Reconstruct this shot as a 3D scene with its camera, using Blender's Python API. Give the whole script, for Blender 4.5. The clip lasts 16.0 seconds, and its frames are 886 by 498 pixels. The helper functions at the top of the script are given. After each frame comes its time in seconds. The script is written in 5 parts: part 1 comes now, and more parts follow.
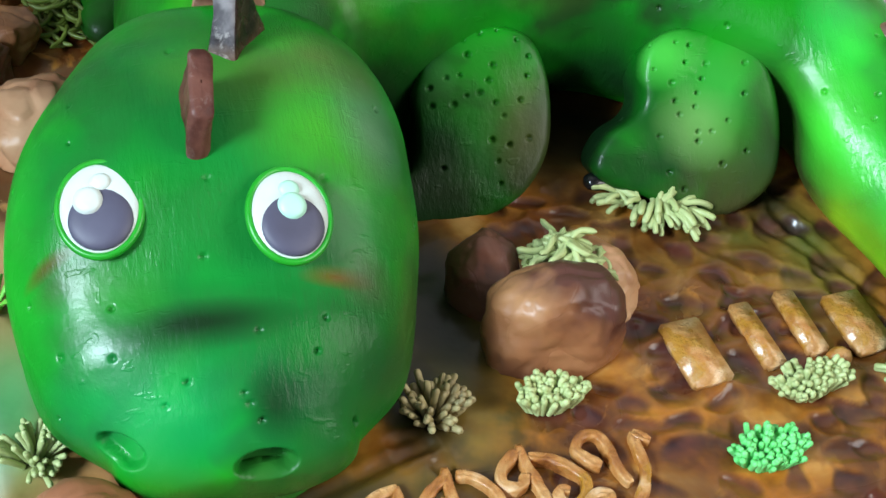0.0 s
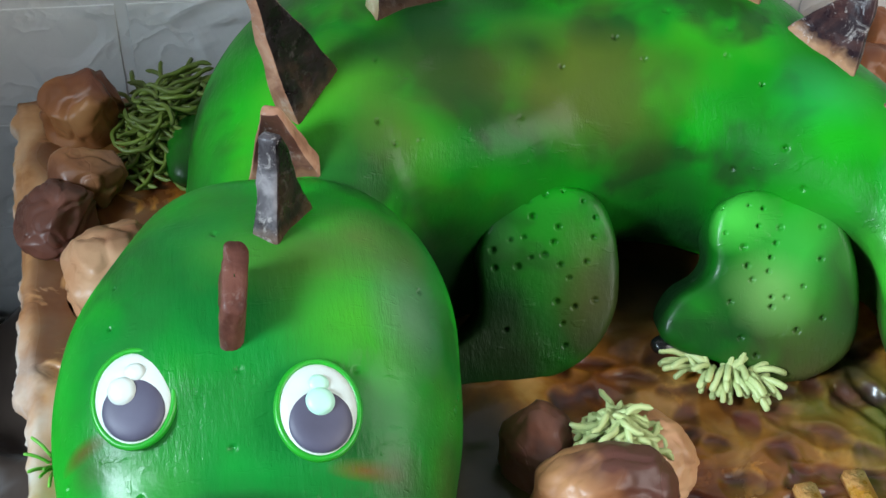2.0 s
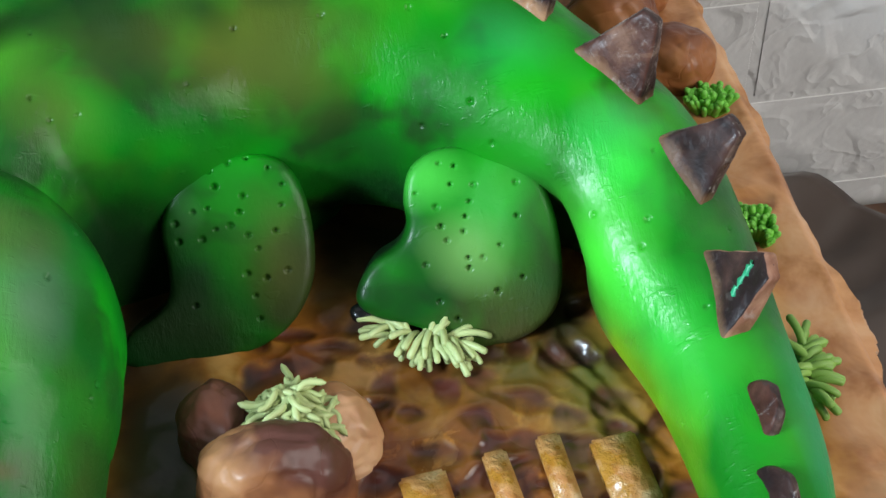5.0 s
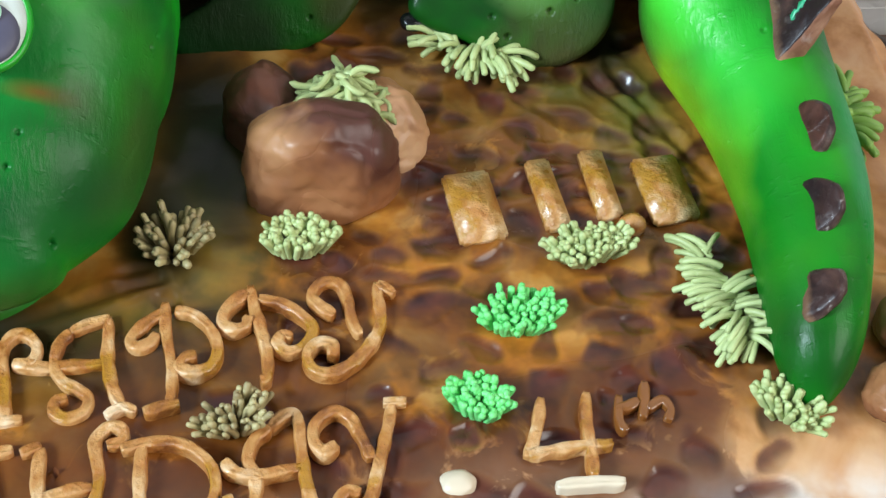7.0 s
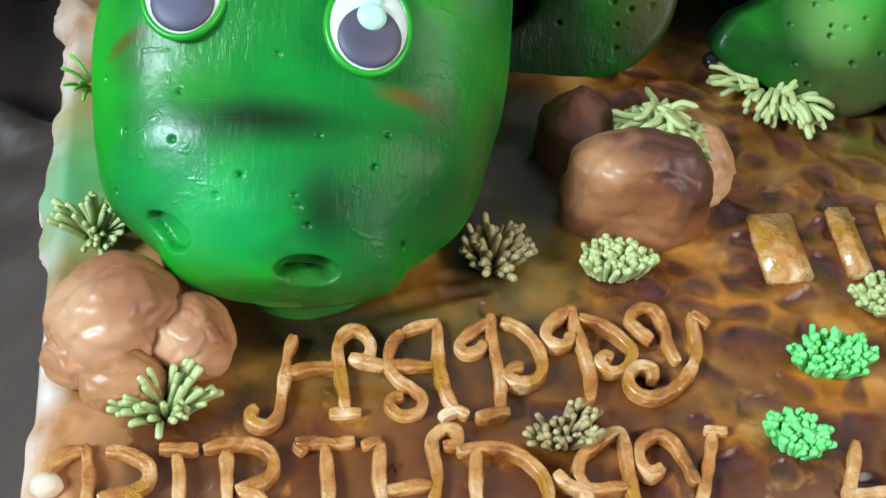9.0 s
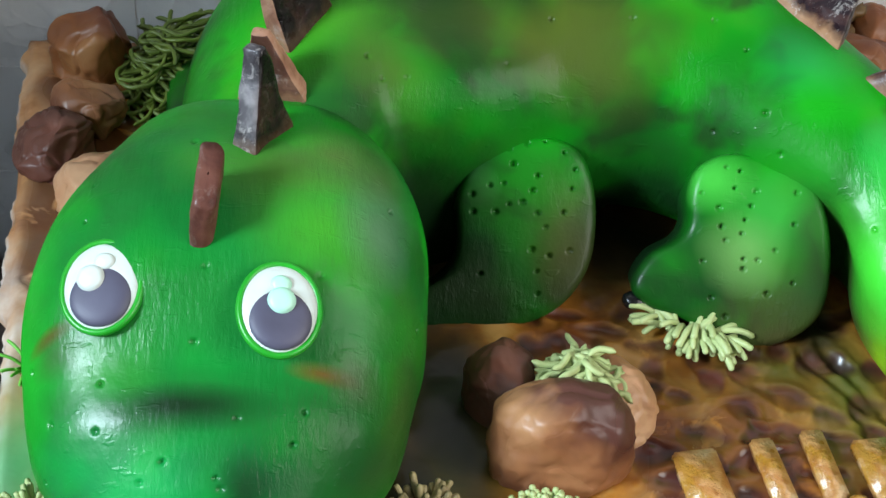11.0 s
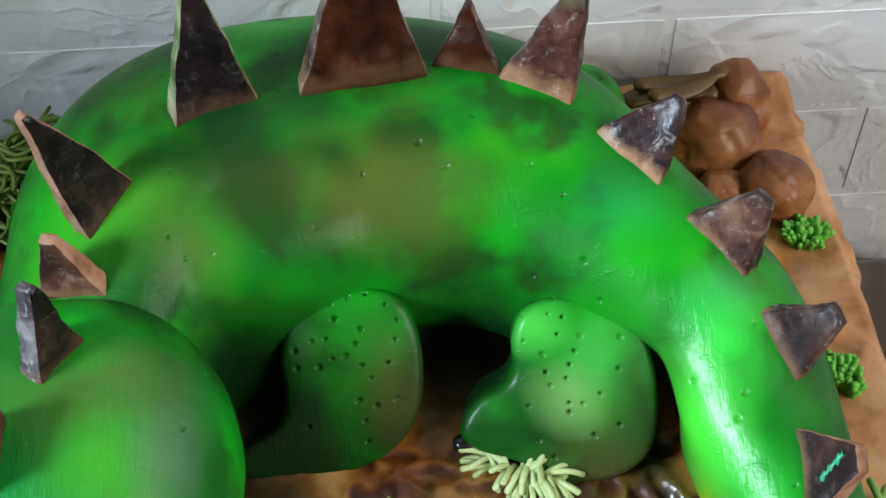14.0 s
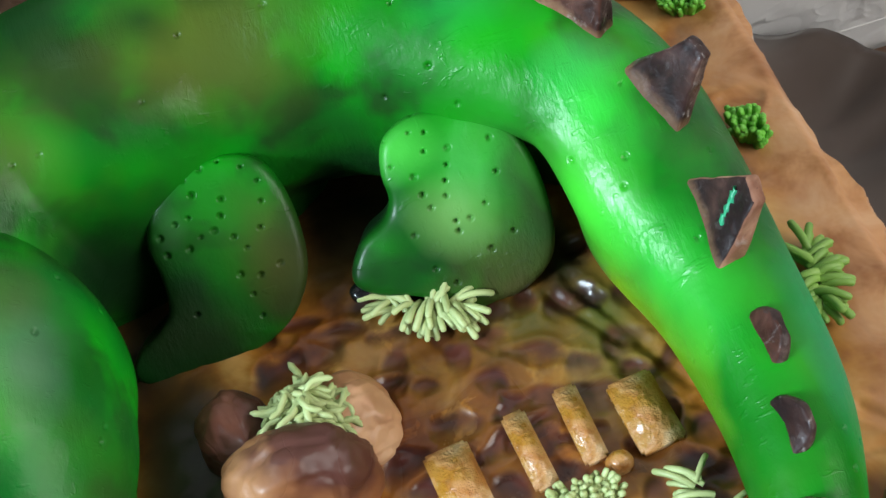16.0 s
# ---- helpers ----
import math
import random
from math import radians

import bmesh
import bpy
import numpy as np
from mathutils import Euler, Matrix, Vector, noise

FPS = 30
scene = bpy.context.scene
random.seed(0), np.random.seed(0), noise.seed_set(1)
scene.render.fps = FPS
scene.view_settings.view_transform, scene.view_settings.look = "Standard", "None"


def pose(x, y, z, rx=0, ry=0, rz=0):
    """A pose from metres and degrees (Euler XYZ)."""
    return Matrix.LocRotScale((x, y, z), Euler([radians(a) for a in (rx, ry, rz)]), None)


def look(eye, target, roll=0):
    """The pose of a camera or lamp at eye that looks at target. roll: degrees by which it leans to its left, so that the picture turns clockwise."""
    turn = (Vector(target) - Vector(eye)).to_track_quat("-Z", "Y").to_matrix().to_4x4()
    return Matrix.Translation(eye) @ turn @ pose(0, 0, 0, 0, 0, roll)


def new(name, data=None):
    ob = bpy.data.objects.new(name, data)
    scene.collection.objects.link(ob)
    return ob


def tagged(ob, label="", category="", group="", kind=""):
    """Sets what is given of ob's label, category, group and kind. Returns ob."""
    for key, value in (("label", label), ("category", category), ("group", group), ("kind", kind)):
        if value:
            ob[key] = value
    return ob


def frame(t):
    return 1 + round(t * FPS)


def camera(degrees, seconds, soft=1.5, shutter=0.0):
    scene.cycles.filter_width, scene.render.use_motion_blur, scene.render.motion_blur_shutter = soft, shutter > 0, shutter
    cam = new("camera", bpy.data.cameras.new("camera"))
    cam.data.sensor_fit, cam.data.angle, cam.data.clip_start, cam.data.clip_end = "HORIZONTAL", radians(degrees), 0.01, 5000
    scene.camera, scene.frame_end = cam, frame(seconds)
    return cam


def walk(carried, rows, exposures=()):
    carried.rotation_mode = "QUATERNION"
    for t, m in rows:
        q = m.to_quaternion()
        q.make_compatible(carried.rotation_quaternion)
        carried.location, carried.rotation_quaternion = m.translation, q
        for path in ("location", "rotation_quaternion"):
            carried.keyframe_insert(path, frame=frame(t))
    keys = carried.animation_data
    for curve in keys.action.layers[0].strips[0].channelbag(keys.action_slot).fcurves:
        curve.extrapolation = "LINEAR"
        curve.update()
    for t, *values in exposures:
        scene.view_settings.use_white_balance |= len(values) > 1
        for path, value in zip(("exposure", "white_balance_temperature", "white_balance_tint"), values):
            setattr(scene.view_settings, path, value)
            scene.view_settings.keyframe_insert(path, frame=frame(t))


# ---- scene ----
cam = camera(33.0, 16.0)
PATH = [
    (0, (0.045, -0.171, 0.413), (0.495, 1.165, -1.006), 8.2),
    (0.5, (0.056, -0.163, 0.419), (0.466, 1.197, -0.989), 6.7),
    (1, (0.062, -0.154, 0.431), (0.392, 1.216, -0.987), 5.2),
    (1.5, (0.078, -0.147, 0.44), (0.33, 1.237, -0.982), 3.6),
    (2, (0.099, -0.136, 0.453), (0.302, 1.257, -0.967), 2.2),
    (2.5, (0.125, -0.128, 0.457), (0.289, 1.275, -0.959), 0.5),
    (3, (0.157, -0.122, 0.461), (0.277, 1.286, -0.955), -1.5),
    (3.2, (0.161, -0.12, 0.458), (0.294, 1.291, -0.953), -1.3),
    (5.3, (0.238, -0.134, 0.44), (0.385, 1.191, -1.052), -2.5),
    (5.5, (0.238, -0.14, 0.436), (0.413, 1.172, -1.063), -1.4),
    (6, (0.23, -0.161, 0.418), (0.441, 1.138, -1.087), 1.5),
    (6.5, (0.216, -0.174, 0.405), (0.435, 1.1, -1.121), 3.2),
    (7, (0.189, -0.184, 0.394), (0.409, 1.067, -1.151), 6.0),
    (7.5, (0.156, -0.193, 0.387), (0.358, 1.044, -1.171), 7.8),
    (8, (0.131, -0.202, 0.385), (0.317, 1.038, -1.174), 9.2),
    (8.5, (0.104, -0.2, 0.385), (0.29, 1.048, -1.166), 9.9),
    (9, (0.09, -0.189, 0.394), (0.272, 1.093, -1.13), 10.0),
    (9.2, (0.086, -0.184, 0.4), (0.27, 1.118, -1.107), 9.8),
    (11.3, (0.13, -0.176, 0.436), (0.289, 1.281, -0.924), 4.6),
    (11.5, (0.139, -0.168, 0.443), (0.306, 1.286, -0.921), 5.0),
    (12, (0.163, -0.132, 0.475), (0.33, 1.275, -0.937), 4.8),
    (12.5, (0.182, -0.093, 0.514), (0.302, 1.224, -0.986), 3.4),
    (13, (0.188, -0.07, 0.539), (0.286, 1.224, -0.982), 2.7),
    (13.5, (0.191, -0.067, 0.542), (0.293, 1.175, -1.022), 3.6),
    (14, (0.215, -0.069, 0.53), (0.292, 1.161, -1.046), -0.4),
    (14.5, (0.233, -0.074, 0.517), (0.307, 1.148, -1.064), -3.6),
    (15, (0.246, -0.077, 0.498), (0.296, 1.136, -1.091), -7.8),
    (15.5, (0.265, -0.086, 0.477), (0.274, 1.125, -1.114), -13.4),
    (16, (0.276, -0.097, 0.462), (0.276, 1.111, -1.131), -17.3),
]
walk(cam, [(t, look(e, g, r)) for t, e, g, r in PATH])

# ---- light ----
world = bpy.data.worlds.new("sky")
scene.world = world
world.use_nodes = True
wn = world.node_tree.nodes
sky = wn.new("ShaderNodeTexSky")
sky.sky_type, sky.sun_disc, sky.sun_elevation, sky.sun_rotation = "NISHITA", False, radians(40), radians(250)
wn["Background"].inputs["Strength"].default_value = 0.05
world.node_tree.links.new(sky.outputs[0], wn["Background"].inputs[0])


def area_lamp(name, eye, target, sx, sy, watts, colour):
    data = bpy.data.lights.new(name, "AREA")
    data.shape, data.size, data.size_y, data.energy, data.color = "RECTANGLE", sx, sy, watts, colour
    ob = new(name, data)
    ob.matrix_world = look(eye, target)
    return ob


# daylight through the west wall's window; weaker unseen east and south lamps add fill
area_lamp("window_daylight", (-2.62, -1.0, 2.0), (0.2, 0.2, 0.0), 1.05, 1.05, 285, (0.69, 0.86, 1.0))
area_lamp("east_window_daylight", (2.28, -1.4, 1.65), (0.0, -1.4, 1.5), 2.2, 2.0, 112, (1.0, 0.97, 0.93))
area_lamp("south_window_daylight", (-1.5, -2.55, 1.85), (0.2, 0.2, 0.0), 1.3, 1.2, 9, (0.68, 0.85, 1.0))


# ---- materials ----
def mat(name, rough=0.5, metal=0.0, spec=0.5, coat=0.0, coat_rough=0.1):
    m = bpy.data.materials.new(name)
    m.use_nodes = True
    b = m.node_tree.nodes["Principled BSDF"]
    b.inputs["Roughness"].default_value = rough
    b.inputs["Metallic"].default_value = metal
    b.inputs["Specular IOR Level"].default_value = spec
    b.inputs["Coat Weight"].default_value = coat
    b.inputs["Coat Roughness"].default_value = coat_rough
    return m


class Tree:
    """Short calls to put nodes into a material."""

    def __init__(self, m):
        self.t = m.node_tree
        self.b = self.t.nodes["Principled BSDF"]
        self.obj = self.t.nodes.new("ShaderNodeTexCoord").outputs["Object"]

    def link(self, a, b):
        self.t.links.new(a, b)

    def coords(self, scale=(1, 1, 1), rot=(0, 0, 0), at=(0, 0, 0)):
        n = self.t.nodes.new("ShaderNodeMapping")
        n.inputs["Scale"].default_value, n.inputs["Rotation"].default_value, n.inputs["Location"].default_value = scale, rot, at
        self.link(self.obj, n.inputs["Vector"])
        return n.outputs[0]

    def noise(self, scale, detail=3.0, rough=0.5, vec=None, distort=0.0):
        n = self.t.nodes.new("ShaderNodeTexNoise")
        n.inputs["Scale"].default_value, n.inputs["Detail"].default_value = scale, detail
        n.inputs["Roughness"].default_value, n.inputs["Distortion"].default_value = rough, distort
        self.link(vec or self.obj, n.inputs["Vector"])
        return n.outputs["Fac"]

    def ramp(self, fac, *stops):
        n = self.t.nodes.new("ShaderNodeValToRGB")
        el = n.color_ramp.elements
        while len(el) < len(stops):
            el.new(0.5)
        for e, (p, c) in zip(el, stops):
            e.position, e.color = p, (*c, 1) if len(c) == 3 else c
        self.link(fac, n.inputs[0])
        return n.outputs[0]

    def grey(self, fac, a, b):
        return self.ramp(fac, (a, (0, 0, 0)), (b, (1, 1, 1)))

    def mix(self, fac, a, b, mode="MIX"):
        n = self.t.nodes.new("ShaderNodeMix")
        n.data_type, n.blend_type = "RGBA", mode
        for value, socket in ((fac, n.inputs[0]), (a, n.inputs[6]), (b, n.inputs[7])):
            if isinstance(value, (int, float)):
                socket.default_value = value
            elif isinstance(value, tuple):
                socket.default_value = (*value, 1)
            else:
                self.link(value, socket)
        return n.outputs[2]

    def math(self, op, a, b=0.0):
        n = self.t.nodes.new("ShaderNodeMath")
        n.operation = op
        for value, socket in ((a, n.inputs[0]), (b, n.inputs[1])):
            if isinstance(value, (int, float)):
                socket.default_value = value
            else:
                self.link(value, socket)
        return n.outputs[0]

    def spot(self, at, radius, wobble=None, soft=0.9):
        """1 at a place of the thing, falling to 0 at the radius (x, y, z)."""
        v = self.coords(tuple(1 / r for r in radius), at=tuple(-a / r for a, r in zip(at, radius)))
        n = self.t.nodes.new("ShaderNodeVectorMath")
        n.operation = "LENGTH"
        self.link(v, n.inputs[0])
        d = n.outputs["Value"]
        if wobble is not None:
            d = self.math("ADD", d, self.math("MULTIPLY", self.math("SUBTRACT", wobble, 0.5), 0.9))
        return self.ramp(d, (1 - soft, (1, 1, 1)), (1.0, (0, 0, 0)))

    def random(self):
        return self.t.nodes.new("ShaderNodeObjectInfo").outputs["Random"]

    def island(self):
        return self.t.nodes.new("ShaderNodeNewGeometry").outputs["Random Per Island"]

    def attribute(self, name):
        n = self.t.nodes.new("ShaderNodeAttribute")
        n.attribute_name = name
        return n.outputs["Fac"]

    def base(self, c):
        if isinstance(c, tuple):
            self.b.inputs["Base Color"].default_value = (*c, 1)
        else:
            self.link(c, self.b.inputs["Base Color"])
        return self

    def rough(self, c):
        self.link(c, self.b.inputs["Roughness"])
        return self

    def bump(self, height, strength=0.3, distance=0.001):
        n = self.t.nodes.new("ShaderNodeBump")
        n.inputs["Strength"].default_value, n.inputs["Distance"].default_value = strength, distance
        self.link(height, n.inputs["Height"])
        before = self.b.inputs["Normal"]
        if before.is_linked:
            self.link(before.links[0].from_socket, n.inputs["Normal"])
        self.link(n.outputs[0], before)
        return self


def make_green():
    m = mat("airbrushed_green_fondant", 0.5, spec=0.1, coat=0.24, coat_rough=0.28)
    k = Tree(m)
    wob = k.noise(28, 2)
    big = k.noise(14, 2, 0.5)
    c = k.ramp(big, (0.37, (0.002, 0.045, 0.005)), (0.49, (0.002, 0.15, 0.005)), (0.62, (0.004, 0.28, 0.005)))
    patch = k.noise(24, 3, 0.55, k.coords(at=(0.4, 0.1, 0.2)), 0.3)
    c = k.mix(k.math("MULTIPLY", k.grey(patch, 0.49, 0.61), 0.8), c, (0.008, 0.036, 0.006))
    c = k.mix(k.math("MULTIPLY", k.grey(k.noise(17, 3, 0.5, k.coords(at=(0.9, 0.3, 0.5))), 0.54, 0.7), 0.3), c, (0.09, 0.2, 0.008))
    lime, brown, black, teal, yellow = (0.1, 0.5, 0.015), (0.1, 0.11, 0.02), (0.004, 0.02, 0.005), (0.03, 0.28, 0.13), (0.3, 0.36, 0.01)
    tone_spots = [
        ((0.086, 0.165, 0.06), (0.1, 0.13, 0.12), (0.002, 0.27, 0.035), 0.65), ((0.06, 0.12, 0.045), (0.05, 0.03, 0.03), (0.006, 0.3, 0.09), 0.6), ((0.125, 0.125, 0.04), (0.035, 0.035, 0.035), (0.006, 0.06, 0.012), 0.85), ((0.145, 0.15, 0.04), (0.02, 0.05, 0.04), (0.03, 0.06, 0.01), 0.7), ((0.1, 0.118, 0.05), (0.03, 0.016, 0.02), (0.003, 0.05, 0.012), 0.8), ((0.075, 0.17, 0.07), (0.03, 0.02, 0.03), (0.01, 0.14, 0.015), 0.5),
        ((0.135, 0.21, 0.085), (0.03, 0.03, 0.03), (0.05, 0.22, 0.05), 0.5), ((0.02, 0.18, 0.04), (0.02, 0.06, 0.05), (0.02, 0.5, 0.02), 0.6), ((0.1, 0.3, 0.05), (0.04, 0.05, 0.06), (0.03, 0.45, 0.02), 0.5),
        ((0.120, 0.30, 0.09), (0.04, 0.03, 0.05), lime, 0.6), ((0.205, 0.309, 0.087), (0.04, 0.026, 0.04), (0.1, 0.1, 0.012), 0.7), ((0.2257, 0.305, 0.08), (0.035, 0.03, 0.04), (0.06, 0.1, 0.012), 0.7),
        ((0.3, 0.245, 0.02), (0.03, 0.02, 0.02), (0.12, 0.19, 0.012), 0.5), ((0.21, 0.25, 0.04), (0.02, 0.03, 0.05), (0.07, 0.1, 0.012), 0.7), ((0.29, 0.25, 0.05), (0.018, 0.02, 0.02), (0.05, 0.3, 0.05), 0.5),
        ((0.168, 0.311, 0.092), (0.022, 0.017, 0.03), black, 0.65), ((0.1965, 0.3175, 0.095), (0.016, 0.012, 0.03), black, 0.75), ((0.2234, 0.325, 0.098), (0.016, 0.011, 0.03), black, 0.6),
        # dark ridge band: airbrush, with the shards' cast shadow painted in
        ((0.135, 0.315, 0.1), (0.034, 0.013, 0.03), black, 0.9), ((0.165, 0.335, 0.105), (0.05, 0.012, 0.03), black, 0.8), ((0.185, 0.335, 0.105), (0.05, 0.02, 0.03), (0.01, 0.06, 0.01), 0.6), ((0.13, 0.28, 0.08), (0.04, 0.05, 0.05), (0.012, 0.07, 0.012), 0.6), ((0.16, 0.305, 0.085), (0.05, 0.022, 0.03), (0.05, 0.09, 0.012), 0.5),
        ((0.1675, 0.2985, 0.066), (0.022, 0.02, 0.035), black, 0.6), ((0.145, 0.283, 0.085), (0.022, 0.02, 0.03), brown, 0.5),
        # first, the head's grey-blue patch: paint with window sheen put into it
        ((0.1367, 0.194, 0.088), (0.018, 0.024, 0.03), (0.09, 0.16, 0.12), 0.8), ((0.122, 0.222, 0.098), (0.028, 0.022, 0.03), (0.1, 0.09, 0.03), 0.75), ((0.1, 0.212, 0.1), (0.03, 0.018, 0.03), (0.06, 0.13, 0.015), 0.6), ((0.12, 0.19, 0.095), (0.03, 0.03, 0.03), lime, 0.35),
        ((0.075, 0.1355, 0.062), (0.036, 0.008, 0.02), black, 0.95), ((0.075, 0.134, 0.06), (0.05, 0.017, 0.03), black, 0.4), ((0.124, 0.134, 0.052), (0.022, 0.018, 0.026), black, 0.65),
        ((0.094, 0.1135, 0.049), (0.012, 0.012, 0.02), black, 0.8), ((0.119, 0.1475, 0.066), (0.014, 0.004, 0.02), (0.13, 0.055, 0.006), 0.9), ((0.128, 0.149, 0.06), (0.014, 0.012, 0.02), (0.05, 0.05, 0.02), 0.7),
        ((0.031, 0.163, 0.064), (0.012, 0.0035, 0.02), (0.09, 0.04, 0.006), 0.95), ((0.034, 0.158, 0.06), (0.013, 0.008, 0.02), (0.04, 0.06, 0.02), 0.7), ((0.085, 0.103, 0.01), (0.08, 0.03, 0.024), (0.04, 0.1, 0.014), 0.85),
        # teal down the tail's outer side stands for the bluish sheen there
        ((0.365, 0.15, 0.035), (0.035, 0.11, 0.06), (0.003, 0.34, 0.008), 0.6), ((0.334, 0.19, 0.012), (0.03, 0.085, 0.034), (0.2, 0.4, 0.01), 0.8), ((0.333, 0.195, 0.004), (0.022, 0.07, 0.016), yellow, 0.7), ((0.392, 0.15, 0.025), (0.018, 0.1, 0.034), teal, 0.85),
        ((0.362, 0.066, 0.015), (0.03, 0.022, 0.03), black, 0.75), ((0.3077, 0.2908, 0.089), (0.024, 0.018, 0.03), teal, 0.25), ((0.34, 0.255, 0.07), (0.02, 0.02, 0.03), teal, 0.4),
         # leg 1: head's shadow and the lit wedge painted in; leg 2 lightened
         ((0.2, 0.256, 0.045), (0.04, 0.03, 0.04), (0.018, 0.1, 0.012), 0.8), ((0.222, 0.248, 0.03), (0.026, 0.03, 0.035), (0.06, 0.075, 0.014), 0.75), ((0.181, 0.262, 0.049), (0.013, 0.012, 0.014), (0.08, 0.36, 0.08), 0.7), ((0.3, 0.25, 0.045), (0.035, 0.03, 0.04), (0.03, 0.34, 0.03), 0.6),
        # near-black inside the curl: airbrush and the shade under the belly, painted together
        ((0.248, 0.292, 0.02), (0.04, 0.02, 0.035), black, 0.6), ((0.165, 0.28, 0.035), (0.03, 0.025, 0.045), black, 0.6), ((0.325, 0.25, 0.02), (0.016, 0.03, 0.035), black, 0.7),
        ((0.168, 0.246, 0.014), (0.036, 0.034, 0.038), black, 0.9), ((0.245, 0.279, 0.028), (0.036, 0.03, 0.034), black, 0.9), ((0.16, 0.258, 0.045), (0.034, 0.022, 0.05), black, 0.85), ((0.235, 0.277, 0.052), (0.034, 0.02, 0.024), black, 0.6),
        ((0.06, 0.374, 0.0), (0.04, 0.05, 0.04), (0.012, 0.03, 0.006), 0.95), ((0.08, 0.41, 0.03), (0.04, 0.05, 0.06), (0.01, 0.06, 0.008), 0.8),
        # leg 2: dark-sprayed foot and edges; its pale middle is painted-in sheen
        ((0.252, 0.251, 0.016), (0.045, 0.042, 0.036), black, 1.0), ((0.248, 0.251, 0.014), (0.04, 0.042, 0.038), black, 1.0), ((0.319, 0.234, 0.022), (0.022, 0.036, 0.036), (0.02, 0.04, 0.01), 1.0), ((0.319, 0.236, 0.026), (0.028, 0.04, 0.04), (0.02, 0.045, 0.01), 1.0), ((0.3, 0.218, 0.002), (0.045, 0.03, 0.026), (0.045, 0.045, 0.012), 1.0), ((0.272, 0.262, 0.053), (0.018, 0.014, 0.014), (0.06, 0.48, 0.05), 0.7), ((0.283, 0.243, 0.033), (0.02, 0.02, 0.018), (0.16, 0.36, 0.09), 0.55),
        # leg 1's shadowed foot and the shaded gap by the neck, painted in
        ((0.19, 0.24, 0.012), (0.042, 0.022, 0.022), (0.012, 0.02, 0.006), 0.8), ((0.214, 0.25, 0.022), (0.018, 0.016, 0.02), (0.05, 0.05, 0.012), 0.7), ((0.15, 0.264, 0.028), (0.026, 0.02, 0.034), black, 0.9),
        # tail's inner side: base colour raised to match its bright sheen
        ((0.3406, 0.2426, 0.0675), (0.022, 0.03, 0.022), (0.03, 0.5, 0.04), 0.85), ((0.33, 0.22, 0.045), (0.026, 0.04, 0.026), (0.05, 0.58, 0.03), 0.9), ((0.344, 0.185, 0.04), (0.024, 0.04, 0.024), (0.03, 0.52, 0.04), 0.8),
    ]
    for at, radius, colour, amount in tone_spots:
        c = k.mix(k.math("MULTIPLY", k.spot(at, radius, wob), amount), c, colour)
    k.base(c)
    # stronger coat on the tail and the snout, put there for their highlights
    shine_mask = k.math("MAXIMUM", k.spot((0.34, 0.19, 0.05), (0.07, 0.13, 0.07), wob), k.spot((0.05, 0.135, 0.055), (0.06, 0.06, 0.06), wob))
    k.link(k.math("ADD", 0.22, k.math("MULTIPLY", shine_mask, 0.28)), k.b.inputs["Coat Weight"])
    k.bump(k.noise(420, 3), 0.2, 0.0005)
    streak = k.noise(1.0, 4, 0.65, k.coords((420, 70, 160), (0, 0, 0.3)))
    k.bump(k.math("MULTIPLY", streak, k.grey(k.noise(22, 2, 0.5, k.coords(at=(0.2, 0.6, 0.1))), 0.4, 0.62)), 0.6, 0.0009)
    k.bump(k.noise(130, 3, 0.6), 0.2, 0.0008)
    fold = k.grey(k.noise(1.0, 2, 0.5, k.coords((95, 330, 200), (0.1, 0.2, 0.6))), 0.66, 0.72)
    k.bump(fold, 0.18, 0.0008)
    k.bump(k.grey(k.noise(1.0, 2, 0.5, k.coords((330, 90, 200), (0.2, 0.1, 0.2))), 0.67, 0.73), 0.12, 0.0008)
    k.bump(k.noise(45, 2), 0.45, 0.002)
    k.bump(k.grey(k.noise(1.0, 3, 0.5, k.coords((60, 210, 120), (0.3, 0.1, -0.5))), 0.64, 0.71), 0.16, 0.001)
    k.rough(k.ramp(k.noise(60, 3), (0.3, (0.42, 0.42, 0.42)), (0.7, (0.58, 0.58, 0.58))))
    k.link(k.b.inputs["Normal"].links[0].from_socket, k.b.inputs["Coat Normal"])
    return m


def make_plain(name, colour, rough, dark=0.8, scale=120, bump=0.15, spec=0.5, coat=0.0):
    m = mat(name, rough, spec=spec, coat=coat)
    k = Tree(m)
    k.base(k.mix(k.noise(scale, 3), tuple(v * dark for v in colour), colour))
    k.bump(k.noise(scale * 3, 3), bump, 0.0005)
    return m


